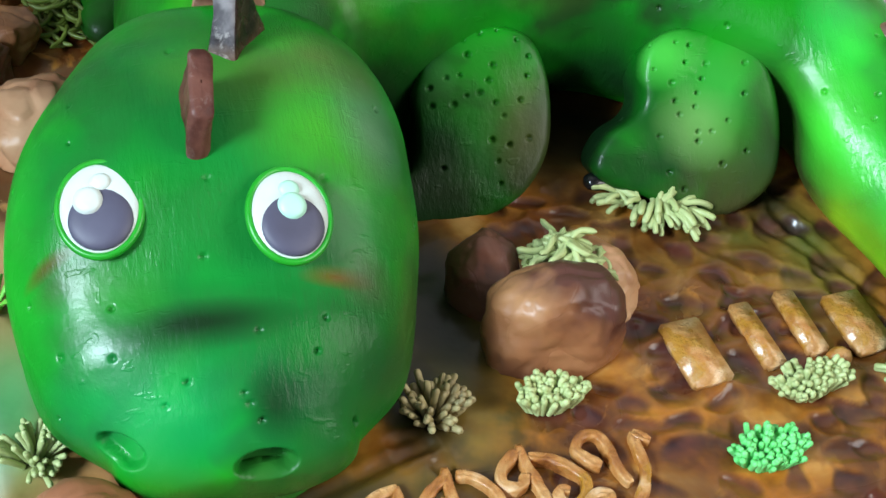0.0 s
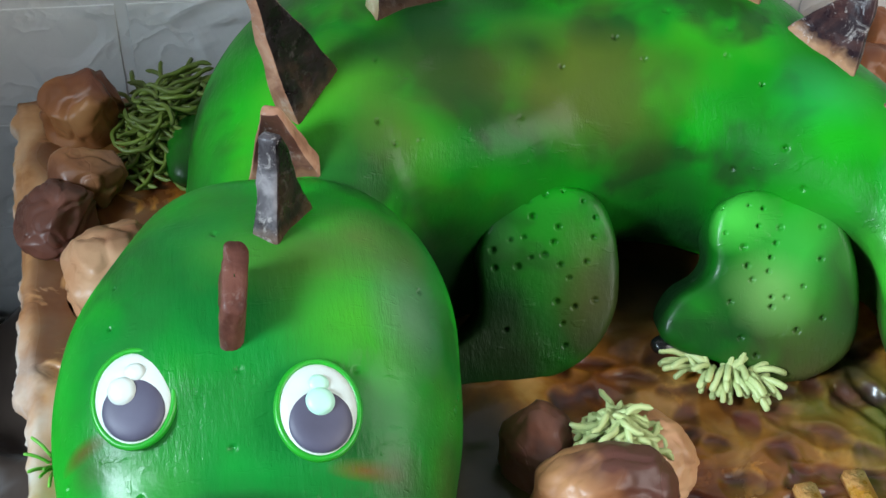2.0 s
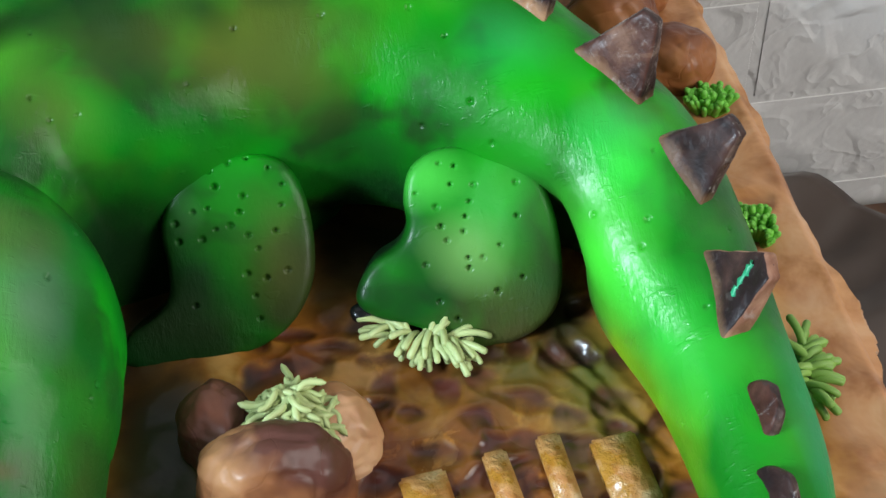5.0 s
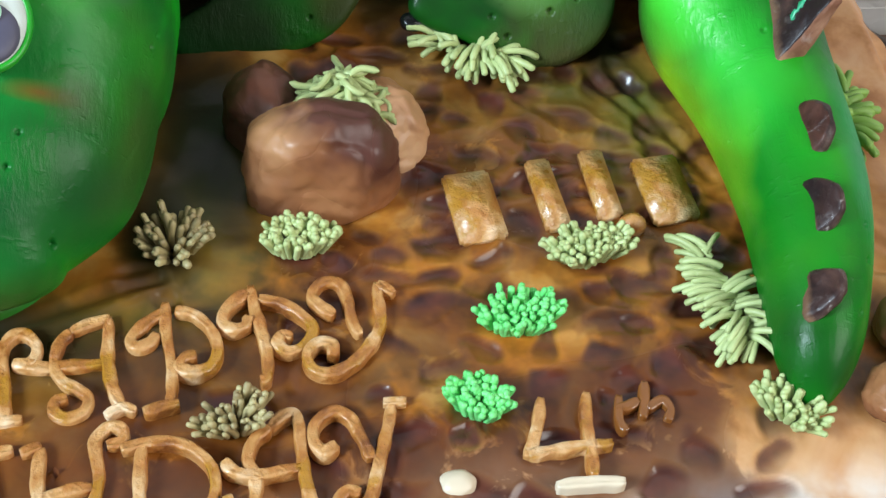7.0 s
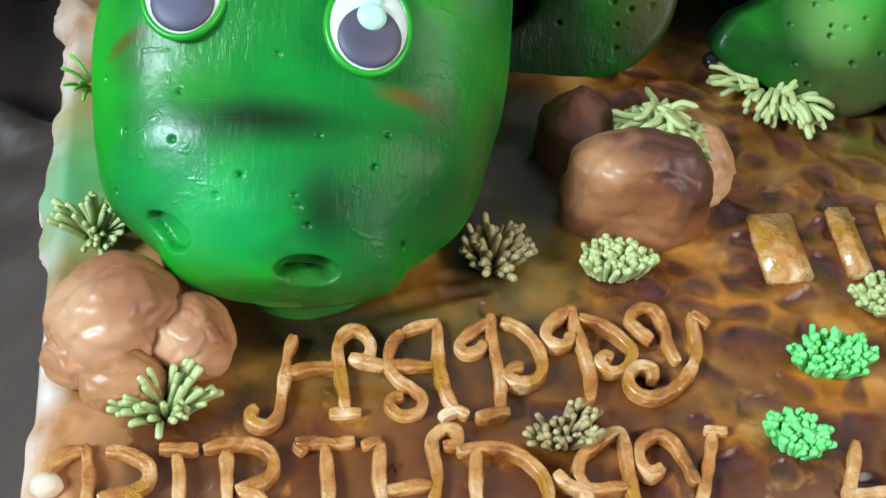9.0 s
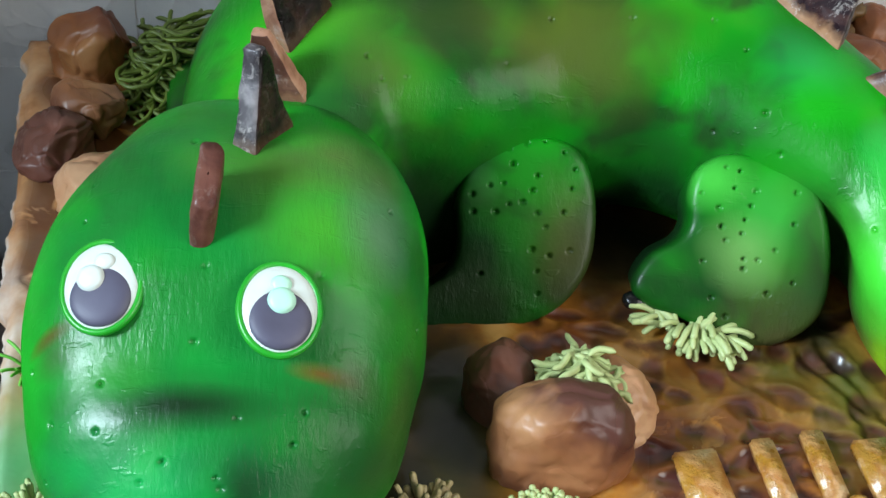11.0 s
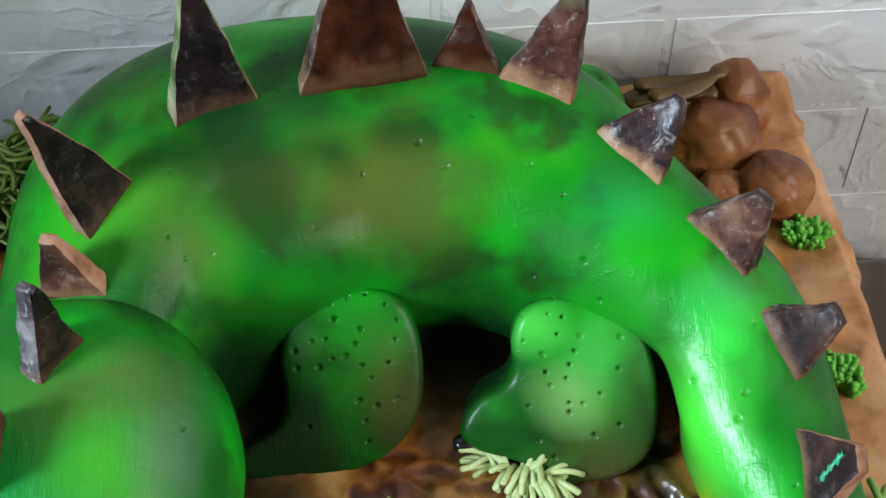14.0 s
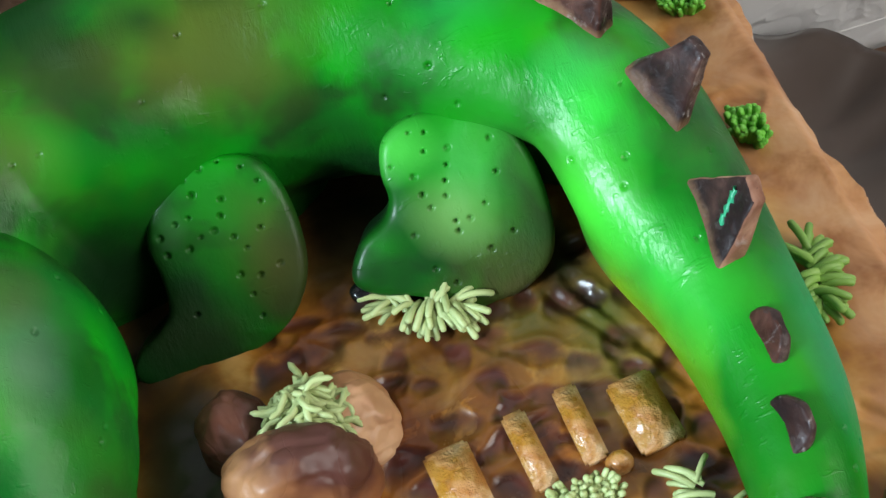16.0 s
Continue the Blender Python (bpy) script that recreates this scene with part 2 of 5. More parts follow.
def make_ground():
    m = mat("airbrushed_sugar_ground", 0.3, spec=0.22, coat=0.34, coat_rough=0.18)
    k = Tree(m)
    tan = k.ramp(k.noise(30, 4, 0.6, distort=0.4), (0.34, (0.1, 0.028, 0.004)), (0.43, (0.28, 0.09, 0.01)), (0.54, (0.42, 0.175, 0.024)), (0.66, (0.56, 0.31, 0.085)))
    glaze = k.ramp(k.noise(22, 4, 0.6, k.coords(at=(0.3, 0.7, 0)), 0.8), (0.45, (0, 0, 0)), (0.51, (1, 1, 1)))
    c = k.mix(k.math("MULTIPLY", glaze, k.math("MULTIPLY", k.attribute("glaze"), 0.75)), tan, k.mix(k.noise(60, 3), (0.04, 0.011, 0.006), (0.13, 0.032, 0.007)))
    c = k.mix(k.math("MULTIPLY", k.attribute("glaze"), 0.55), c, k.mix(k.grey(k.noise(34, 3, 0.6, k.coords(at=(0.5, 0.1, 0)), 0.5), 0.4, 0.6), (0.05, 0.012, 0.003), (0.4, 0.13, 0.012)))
    pool = k.math("MULTIPLY", k.attribute("syrup"), k.grey(k.noise(48, 4, 0.6, k.coords(at=(0.8, 0.2, 0)), 0.6), 0.36, 0.44))
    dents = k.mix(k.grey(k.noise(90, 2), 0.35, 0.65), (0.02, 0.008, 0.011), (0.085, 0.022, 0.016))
    pale = k.ramp(k.noise(34, 4, 0.6, distort=0.4), (0.35, (0.3, 0.12, 0.04)), (0.5, (0.5, 0.25, 0.11)), (0.7, (0.62, 0.38, 0.21)))
    c = k.mix(k.math("MULTIPLY", k.attribute("pale"), 0.85), c, pale)
    c = k.mix(k.math("MULTIPLY", k.attribute("white"), k.grey(k.noise(60, 3), 0.3, 0.6)), c, (0.62, 0.56, 0.5))
    c = k.mix(k.math("MULTIPLY", pool, 0.8), c, k.mix(k.noise(70, 3), (0.018, 0.006, 0.006), (0.11, 0.024, 0.006)))
    green = k.mix(k.noise(50, 2), (0.11, 0.13, 0.018), (0.05, 0.08, 0.016))
    c = k.mix(k.attribute("green"), c, green)
    # darker tone inside the dents
    c = k.mix(k.math("MULTIPLY", k.attribute("dent_tone"), 0.95), c, dents)
    c = k.mix(k.attribute("mint"), c, (0.05, 0.36, 0.12))
    # shade round the dinosaur's foot, darkened into the ground colour with airbrush
    c = k.mix(k.attribute("shade_spray"), c, (0.012, 0.012, 0.006))
    k.base(c)
    k.rough(k.mix(pool, k.ramp(k.attribute("glaze"), (0.0, (0.5, 0.5, 0.5)), (1.0, (0.3, 0.3, 0.3))), (0.22, 0.22, 0.22)))
    k.bump(k.noise(60, 3, 0.5), 0.4, 0.0016)
    k.bump(k.noise(26, 1, 0.4, k.coords((1, 1.6, 1)), 0.8), 0.5, 0.004)
    k.bump(k.noise(220, 4, 0.6), 0.12, 0.0006)
    k.link(k.b.inputs["Normal"].links[0].from_socket, k.b.inputs["Coat Normal"])
    return m


def make_rock(name, tops, *stops):
    m = mat(name, 0.5, spec=0.3, coat=0.13, coat_rough=0.24)
    k = Tree(m)
    shift = k.t.nodes.new("ShaderNodeVectorMath")
    k.link(k.obj, shift.inputs[0])
    k.link(k.random(), shift.inputs[1])
    v = shift.outputs[0]
    c = k.ramp(k.noise(24, 3, 0.5, v, 0.5), *stops)
    c = k.mix(k.math("MULTIPLY", k.noise(90, 3, 0.6, v), 0.2), c, tops)
    # sprayed darker from above and behind, in a broad soft cloud
    way = k.t.nodes.new("ShaderNodeVectorMath")
    way.operation = "DOT_PRODUCT"
    k.link(k.obj, way.inputs[0])
    way.inputs[1].default_value = (20, 10, 26)
    cloud = k.math("ADD", way.outputs["Value"], k.math("MULTIPLY", k.math("SUBTRACT", k.noise(40, 3, 0.5, v, 0.6), 0.5), 1.3))
    c = k.mix(k.math("MULTIPLY", k.grey(cloud, 0.46, 0.92), 0.93), c, tops)
    line = k.grey(k.math("ABSOLUTE", k.math("SUBTRACT", k.noise(24, 2, 0.5, v, 0.8), 0.5)), 0.0, 0.014)
    k.base(c)
    k.bump(k.noise(150, 4, 0.6, v), 0.2, 0.001)
    k.bump(line, 0.16, 0.0012)
    k.bump(k.noise(45, 2, 0.5, v), 0.15, 0.003)
    k.rough(k.ramp(k.noise(70, 2, 0.5, v), (0.3, (0.4, 0.4, 0.4)), (0.7, (0.56, 0.56, 0.56))))
    return m


def make_spike(name, dark, mid, light, frost=0.2, tan=0.8, rough=0.42, tip=None):
    """Airbrushed chocolate: streaked from foot to tip, paler at the foot, with a dusty bloom."""
    m = mat(name, rough, spec=0.16, coat=0.06, coat_rough=0.15)
    k = Tree(m)
    shift = k.t.nodes.new("ShaderNodeVectorMath")
    k.link(k.obj, shift.inputs[0])
    k.link(k.random(), shift.inputs[1])
    v = shift.outputs[0]
    c = k.ramp(k.noise(60, 4, 0.6, v, 0.5), (0.36, dark), (0.54, mid), (0.74, light))
    low = k.math("ADD", k.attribute("rise"), k.math("MULTIPLY", k.math("SUBTRACT", k.noise(110, 3, 0.6, v), 0.5), 0.35))
    pale = k.mix(k.noise(200, 3, 0.6, v), (0.2, 0.085, 0.04), (0.42, 0.25, 0.14))
    c = k.mix(k.math("MULTIPLY", k.math("SUBTRACT", 1.0, k.grey(low, 0.1, 0.24)), tan), c, pale)
    if tip:
        c = k.mix(k.math("MULTIPLY", k.grey(low, 0.7, 0.9), 0.8), c, tip)
    dust = k.grey(k.noise(170, 5, 0.75, v, 0.6), 0.56, 0.7)
    c = k.mix(k.math("MULTIPLY", dust, frost), c, (0.5, 0.45, 0.42))
    k.base(c)
    k.bump(k.noise(260, 4, 0.6, v), 0.35, 0.0009)
    k.bump(k.noise(80, 3, 0.6, v, 0.8), 0.5, 0.0014)
    k.rough(k.ramp(k.noise(150, 3, 0.6, v), (0.35, (rough - 0.16,) * 3), (0.65, (rough + 0.14,) * 3)))
    return m


def make_cloth():
    m = mat("brown_satin_cloth", 0.5, spec=0.35)
    k = Tree(m)
    k.base(k.mix(k.noise(9, 3), (0.04, 0.028, 0.022), (0.08, 0.056, 0.044)))
    k.b.inputs["Sheen Weight"].default_value = 0.15
    k.b.inputs["Sheen Roughness"].default_value = 0.4
    k.bump(k.noise(900, 2), 0.1, 0.0003)
    return m


def make_wall():
    m = mat("white_embossed_foam", 0.5, spec=0.3)
    k = Tree(m)
    k.base(k.mix(k.noise(30, 3), (0.58, 0.57, 0.56), (0.69, 0.68, 0.665)))
    v = k.coords((1, 1, 1.25))
    ridge = k.math("ABSOLUTE", k.math("SUBTRACT", k.noise(24, 3, 0.5, v, 0.5), 0.5))
    k.bump(k.ramp(ridge, (0.0, (1, 1, 1)), (0.04, (0.35, 0.35, 0.35)), (0.16, (0, 0, 0))), 0.24, 0.003)
    k.bump(k.grey(k.noise(20, 2, 0.5, k.coords(at=(3, 1, 2)), 0.6), 0.46, 0.53), 0.32, 0.003)
    k.bump(k.noise(75, 4, 0.6, v), 0.25, 0.0018)
    k.bump(k.noise(300, 3), 0.12, 0.0006)
    return m


def make_letter():
    m = mat("caramel_painted_fondant", 0.3, coat=0.28, coat_rough=0.12)
    k = Tree(m)
    c = k.ramp(k.noise(58, 4, 0.6, distort=0.5), (0.32, (0.15, 0.042, 0.008)), (0.43, (0.36, 0.135, 0.026)), (0.54, (0.5, 0.26, 0.09)), (0.68, (0.68, 0.48, 0.29)))
    gold = k.grey(k.noise(55, 3, 0.6, k.coords(at=(3, 1, 0))), 0.56, 0.66)
    c = k.mix(k.math("MULTIPLY", gold, 0.75), c, (0.36, 0.17, 0.015))
    k.base(c)
    k.rough(k.ramp(gold, (0, (0.42, 0.42, 0.42)), (1, (0.16, 0.16, 0.16))))
    k.bump(k.noise(190, 4, 0.65), 0.95, 0.0018)
    k.bump(k.noise(600, 3), 0.3, 0.0004)
    return m


def make_grass(name, tip, root):
    m = mat(name, 0.5)
    k = Tree(m)
    k.base(k.mix(k.island(), k.mix(k.noise(120, 2), root, tip), tip))
    k.bump(k.noise(800, 2), 0.2, 0.0003)
    return m


GREEN = make_green()
WHITE = make_plain("white_fondant", (0.6, 0.66, 0.61), 0.4)
MINT = make_plain("mint_fondant", (0.45, 0.78, 0.6), 0.4)
PUPIL = make_plain("charcoal_fondant", (0.085, 0.08, 0.125), 0.55, 0.6)
RIM = make_plain("bright_green_rim", (0.015, 0.36, 0.02), 0.35, 0.6)
CLAW = make_plain("black_claw", (0.008, 0.008, 0.008), 0.25)
GROUND = make_ground()
ROCK = make_rock("marbled_brown_fondant", (0.07, 0.022, 0.017), (0.32, (0.15, 0.052, 0.022)), (0.45, (0.28, 0.112, 0.043)), (0.66, (0.4, 0.19, 0.08)))
TAN_ROCK = make_rock("marbled_tan_fondant", (0.24, 0.09, 0.04), (0.3, (0.3, 0.12, 0.05)), (0.45, (0.44, 0.21, 0.1)), (0.7, (0.54, 0.32, 0.18)))
ORANGE_ROCK = make_rock("orange_brown_fondant", (0.12, 0.036, 0.018), (0.3, (0.18, 0.058, 0.018)), (0.5, (0.29, 0.105, 0.032)), (0.7, (0.37, 0.17, 0.062)))
DARK_ROCK = make_rock("dark_brown_fondant", (0.05, 0.018, 0.013), (0.3, (0.09, 0.032, 0.02)), (0.5, (0.16, 0.056, 0.036)), (0.7, (0.24, 0.1, 0.06)))
BLACK_FACE = make_spike("black_chocolate_face", (0.005, 0.004, 0.004), (0.012, 0.008, 0.008), (0.05, 0.026, 0.02), 0.1, 0.15, 0.33)
RED_FACE = make_spike("red_brown_chocolate_face", (0.01, 0.003, 0.002), (0.03, 0.008, 0.003), (0.062, 0.016, 0.006), 0.02, 0.15, 0.34)
BROWN_FACE = make_spike("brown_chocolate_face", (0.016, 0.009, 0.009), (0.045, 0.022, 0.019), (0.1, 0.05, 0.036), 0.08, 0.35, 0.46)
FROST_FACE = make_spike("bloomed_chocolate_face", (0.018, 0.01, 0.012), (0.06, 0.028, 0.025), (0.2, 0.12, 0.1), 0.85, 0.95, 0.34)
TIPPED_FACE = make_spike("green_tipped_chocolate_face", (0.03, 0.012, 0.01), (0.08, 0.03, 0.022), (0.2, 0.11, 0.09), 0.4, 0.9, 0.34, (0.16, 0.17, 0.1))
TAN_FACE = make_spike("tan_chocolate_face", (0.03, 0.011, 0.008), (0.08, 0.032, 0.022), (0.22, 0.115, 0.075), 0.25, 0.5, 0.46)
ROSE_FACE = make_spike("reddish_chocolate_face", (0.05, 0.014, 0.01), (0.11, 0.04, 0.028), (0.17, 0.07, 0.05), 0.15, 0.2, 0.55)
TAN_EDGE = make_spike("broken_tan_edge", (0.2, 0.09, 0.055), (0.36, 0.19, 0.12), (0.46, 0.28, 0.18), 0.3, 0.3, 0.6)
MOSS_EDGE = make_spike("broken_greenish_edge", (0.04, 0.07, 0.02), (0.22, 0.26, 0.12), (0.5, 0.48, 0.36), 0.5, 0.8, 0.5)
DARK_EDGE = make_spike("broken_dark_edge", (0.02, 0.012, 0.01), (0.06, 0.035, 0.03), (0.22, 0.15, 0.12), 0.6, 0.5, 0.4)
# head shard's ends: the light on them is put into this grey
LIT_EDGE = make_spike("lit_grey_edge", (0.03, 0.025, 0.027), (0.1, 0.09, 0.095), (0.3, 0.27, 0.27), 0.7, 0.3, 0.3)
SCRATCH = make_plain("mint_green_sugar", (0.04, 0.42, 0.2), 0.4, 0.5, 300)
FLAKE = make_plain("olive_brown_chocolate", (0.15, 0.075, 0.014), 0.45, 0.35, 160, 0.4)
CLOTH = make_cloth()
WALL = make_wall()
LETTER = make_letter()
BOARD = make_plain("dark_foil_board", (0.12, 0.12, 0.12), 0.3, 0.4, 200)
WOOD = make_plain("brown_wood", (0.2, 0.1, 0.05), 0.4, 0.5, 30)
PLASTER = make_plain("plain_plaster", (0.045, 0.044, 0.042), 0.8, 0.9, 8)
FLOORM = make_plain("grey_floor", (0.12, 0.11, 0.1), 0.5, 0.8, 8)
PALE_GRASS = make_grass("pale_green_sugar", (0.43, 0.5, 0.22), (0.27, 0.32, 0.11))
BRIGHT_GRASS = make_grass("bright_green_sugar", (0.18, 0.66, 0.2), (0.06, 0.46, 0.09))
DARK_GRASS = make_grass("brown_green_sugar", (0.42, 0.36, 0.17), (0.14, 0.085, 0.035))
LEAF_GRASS = make_grass("leaf_green_sugar", (0.16, 0.52, 0.05), (0.09, 0.34, 0.03))
FRESH_GRASS = make_grass("fresh_green_sugar", (0.24, 0.42, 0.08), (0.12, 0.25, 0.04))
OLIVE_GRASS = make_grass("olive_green_sugar", (0.13, 0.18, 0.02), (0.05, 0.07, 0.01))
PEBBLE = make_plain("cream_fondant", (0.66, 0.55, 0.4), 0.4)


# ---- building helpers ----
def mesh_of(name, bm, *materials, smooth=True):
    me = bpy.data.meshes.new(name)
    bm.normal_update()
    bm.to_mesh(me)
    bm.free()
    for m in materials:
        me.materials.append(m)
    if smooth:
        me.polygons.foreach_set("use_smooth", [True] * len(me.polygons))
    return me


def part(name, bm, material, parent=None, label="", smooth=True):
    ob = new(name, mesh_of(name, bm, material, smooth=smooth))
    if parent is not None:
        ob.parent = parent
    return tagged(ob, label)


def grid(bm, rows, close_u=False, close_v=False, index=0):
    """Quads between rows of points; returns the rows of verts."""
    verts = [[bm.verts.new(p) for p in row] for row in rows]
    n, m = len(verts), len(verts[0])
    for i in range(n if close_u else n - 1):
        for j in range(m if close_v else m - 1):
            a, b = verts[i], verts[(i + 1) % n]
            f = bm.faces.new((a[j], a[(j + 1) % m], b[(j + 1) % m], b[j]))
            f.material_index = index
    return verts


def table(stations, x):
    """Smooth interpolation in rows of (x, value...), Catmull-Rom."""
    xs = [s[0] for s in stations]
    i = max(0, min(len(xs) - 2, sum(1 for v in xs if v <= x) - 1))
    p = [np.array(stations[max(0, min(len(xs) - 1, i + d))][1:], float) for d in (-1, 0, 1, 2)]
    u = (x - xs[i]) / (xs[i + 1] - xs[i])
    a, b, c, d = p
    return 0.5 * (2 * b + (c - a) * u + (2 * a - 5 * b + 4 * c - d) * u * u + (3 * b - a - 3 * c + d) * u ** 3)


def box(bm, lo, hi, bevel=0.0):
    made = bmesh.ops.create_cube(bm, size=1, matrix=Matrix.Translation((Vector(lo) + Vector(hi)) / 2) @ Matrix.Diagonal((*(Vector(hi) - Vector(lo)), 1)))
    if bevel:
        edges = {e for v in made["verts"] for e in v.link_edges}
        bmesh.ops.bevel(bm, geom=list(edges), offset=bevel, segments=2, affect="EDGES")


# ---- the room ----
def wall_box(name, lo, hi, material, label, category="wall"):
    bm = bmesh.new()
    box(bm, lo, hi)
    return tagged(part(name, bm, material, None, label, smooth=False), category=category, kind="structure")


WALL_Y, TABLE_Z = 0.452, -0.19
wall_box("floor", (-2.8, -2.7, -0.98), (2.4, WALL_Y + 0.14, -0.93), FLOORM, "plain grey floor of the room", "floor")
wall_box("ceiling", (-2.8, -2.7, 3.0), (2.4, WALL_Y + 0.14, 3.05), PLASTER, "plain ceiling of the room", "ceiling")
for n, (lo, hi) in enumerate([((2.3, -2.6, -0.93), (2.4, -2.52, 3.0)), ((2.3, -0.28, -0.93), (2.4, WALL_Y, 3.0)), ((2.3, -2.52, -0.93), (2.4, -0.28, 0.63)), ((2.3, -2.52, 2.67), (2.4, -0.28, 3.0))]):
    wall_box(f"wall_east_{n + 1}", lo, hi, PLASTER, "plain plaster wall round a light opening", "wall")
for n, (lo, hi) in enumerate([((-2.8, -2.6, -0.93), (-2.7, -1.55, 3.0)), ((-2.8, -0.45, -0.93), (-2.7, WALL_Y, 3.0)), ((-2.8, -1.55, -0.93), (-2.7, -0.45, 1.45)), ((-2.8, -1.55, 2.55), (-2.7, -0.45, 3.0))]):
    wall_box(f"wall_west_{n + 1}", lo, hi, PLASTER, "plain plaster wall round a light opening", "wall")
wall_box("wall_northwest", (-2.8, WALL_Y, -0.93), (-1.6, WALL_Y + 0.14, 3.0), PLASTER, "plain plaster wall beyond the brick panels")
# added out of view: keeps window light off the brick wall's left part
wall_box("unseen_shade_pier", (-0.7, 0.05, -0.93), (-0.55, WALL_Y, 3.0), PLASTER, "added plaster pier shading the left of the brick wall")
for n, (lo, hi) in enumerate([((-2.8, -2.7, -0.93), (-2.25, -2.6, 3.0)), ((-0.75, -2.7, -0.93), (2.4, -2.6, 3.0)), ((-2.25, -2.7, -0.93), (-0.75, -2.6, 1.15)), ((-2.25, -2.7, 2.55), (-0.75, -2.6, 3.0))]):
    wall_box(f"wall_south_{n + 1}", lo, hi, PLASTER, "plain plaster wall round a light opening", "wall")


# ---- brick wall ----
def brick_wall():
    bm = bmesh.new()
    box(bm, (-1.6, WALL_Y + 0.0005, -0.93), (2.3, WALL_Y + 0.14, 3.0))
    wall = tagged(part("wall_north", bm, WALL, None, "white wall covered with embossed foam brick panels", smooth=False), category="wall", kind="structure")
    meshes = {}
    rng = random.Random(4)

    def brick(x0, x1, z0, z1):
        key = (round(x1 - x0, 3), round(z1 - z0, 3))
        if key not in meshes:
            bm = bmesh.new()
            nx, nz, w, h = 7, 4, key[0], key[1]
            e = 0.003
            front = []
            for k in range(nz):
                row = []
                for i in range(nx):
                    fx, fz = i / (nx - 1), k / (nz - 1)
                    edge = i in (0, nx - 1) or k in (0, nz - 1)
                    row.append((e + fx * (w - 2 * e), -0.0006 + (0.0005 if edge else rng.uniform(-0.0004, 0.0004)), e + fz * (h - 2 * e)))
                front.append(row)
            verts = grid(bm, front)
            ring = [verts[0][i] for i in range(nx)] + [verts[k][-1] for k in range(1, nz)] + [verts[-1][i] for i in range(nx - 2, -1, -1)] + [verts[k][0] for k in range(nz - 2, 0, -1)]
            back = [bm.verts.new((0.0015 + (v.co.x - e) / (w - 2 * e) * (w - 0.003), 0.003, 0.0015 + (v.co.z - e) / (h - 2 * e) * (h - 0.003))) for v in ring]
            for a in range(len(ring)):
                b = (a + 1) % len(ring)
                bm.faces.new((ring[b], ring[a], back[a], back[b]))
            meshes[key] = mesh_of("brick", bm, WALL, smooth=False)
        ob = new("brick", meshes[key])
        ob.location = (x0, WALL_Y, z0)
        ob.parent = wall

    seam = 0.245
    for r in range(-4, 6):
        z0 = -0.036 + 0.07 * r
        mid = r % 2 == 0
        left = 0.027 if mid else 0.137
        right = 0.358 if mid else 0.467
        cuts = [left - 0.22 * k for k in range(4, -1, -1)] + [seam]
        cuts += [right + 0.22 * k for k in range(0, 4)]
        for a, b in zip(cuts, cuts[1:]):
            brick(a, b, z0, z0 + 0.07)


brick_wall()


# ---- table, cloth, cake board ----
def corner_place(u, v):
    """A place on the cake board: u from its west to its east side, v from front to back."""
    fl, fr, br, bl = Vector((0.0155, 0.009)), Vector((0.4395, 0.026)), Vector((0.418, 0.449)), Vector((-0.0245, 0.424))
    return fl * (1 - u) * (1 - v) + fr * u * (1 - v) + br * u * v + bl * (1 - u) * v


def make_table():
    root = tagged(new("table"), "brown wooden table set against the brick wall", "table")
    root.location = (0.22, 0.1, -0.93)
    for name, lo, hi in [("tabletop", (-0.75, -0.42, 0.71), (0.85, 0.345, 0.74))] + [("leg", (x, y, 0.0), (x + 0.05, y + 0.05, 0.709)) for x in (-0.7, 0.75) for y in (-0.38, 0.27)]:
        bm = bmesh.new()
        box(bm, lo, hi, 0.004)
        part(name, bm, WOOD, root)
    return root


make_table()


def make_cloth_drape():
    bm = bmesh.new()
    rows, n, m = [], 130, 110
    for j in range(m):
        row = []
        for i in range(n):
            x = -0.34 + 1.12 * i / (n - 1)
            y = -0.3 + (WALL_Y - 0.012 - max(0.0, x - 0.535) * 0.9 + 0.3) * j / (m - 1)
            dx = max(0.02 - x, x - 0.405, 0.0)
            dy = max(0.04 - y, 0.0)
            d = math.hypot(dx, dy)
            a = math.atan2(y - 0.2, x - 0.2)
            fold = noise.noise((a * 5.0, 3.1, d * 2)) + 0.5 * noise.noise((a * 13.0, 7.7, d * 4))
            drop = 0.165 * (1 - math.exp(-(d / (0.05 if x > 0.2 else 0.04)) ** 1.3))
            z = -0.021 - drop + fold * (0.055 if x > 0.2 else 0.075) * min(1.0, d / 0.1) * (1 - min(1.0, d / 0.32)) + 0.0035 * noise.noise((x * 18, y * 18, 2.0)) * min(1.0, d / 0.05)
            if x < 0.02:
                q = x + 0.35 * y + 0.02 * noise.noise((x * 6, y * 6, 4))
                z += 0.05 * (abs(math.sin(q * 34)) ** 0.8 - 0.35) * min(1.0, max(0.0, (d - 0.03) / 0.05)) * (0.55 + 0.6 * noise.noise((x * 5, y * 5, 9)))
            z = min(max(z, TABLE_Z + 0.004 + 0.004 * (0.5 + 0.5 * noise.noise((x * 9, y * 9, 1)))), -0.021)
            row.append((x, y, z))
        rows.append(row)
    grid(bm, rows)
    ob = part("tablecloth", bm, CLOTH, None, "dark brown satin cloth draped in folds over the stand and table")
    ob.modifiers.new("thickness", "SOLIDIFY").thickness = 0.0015
    return tagged(ob, category="tablecloth")


make_cloth_drape()


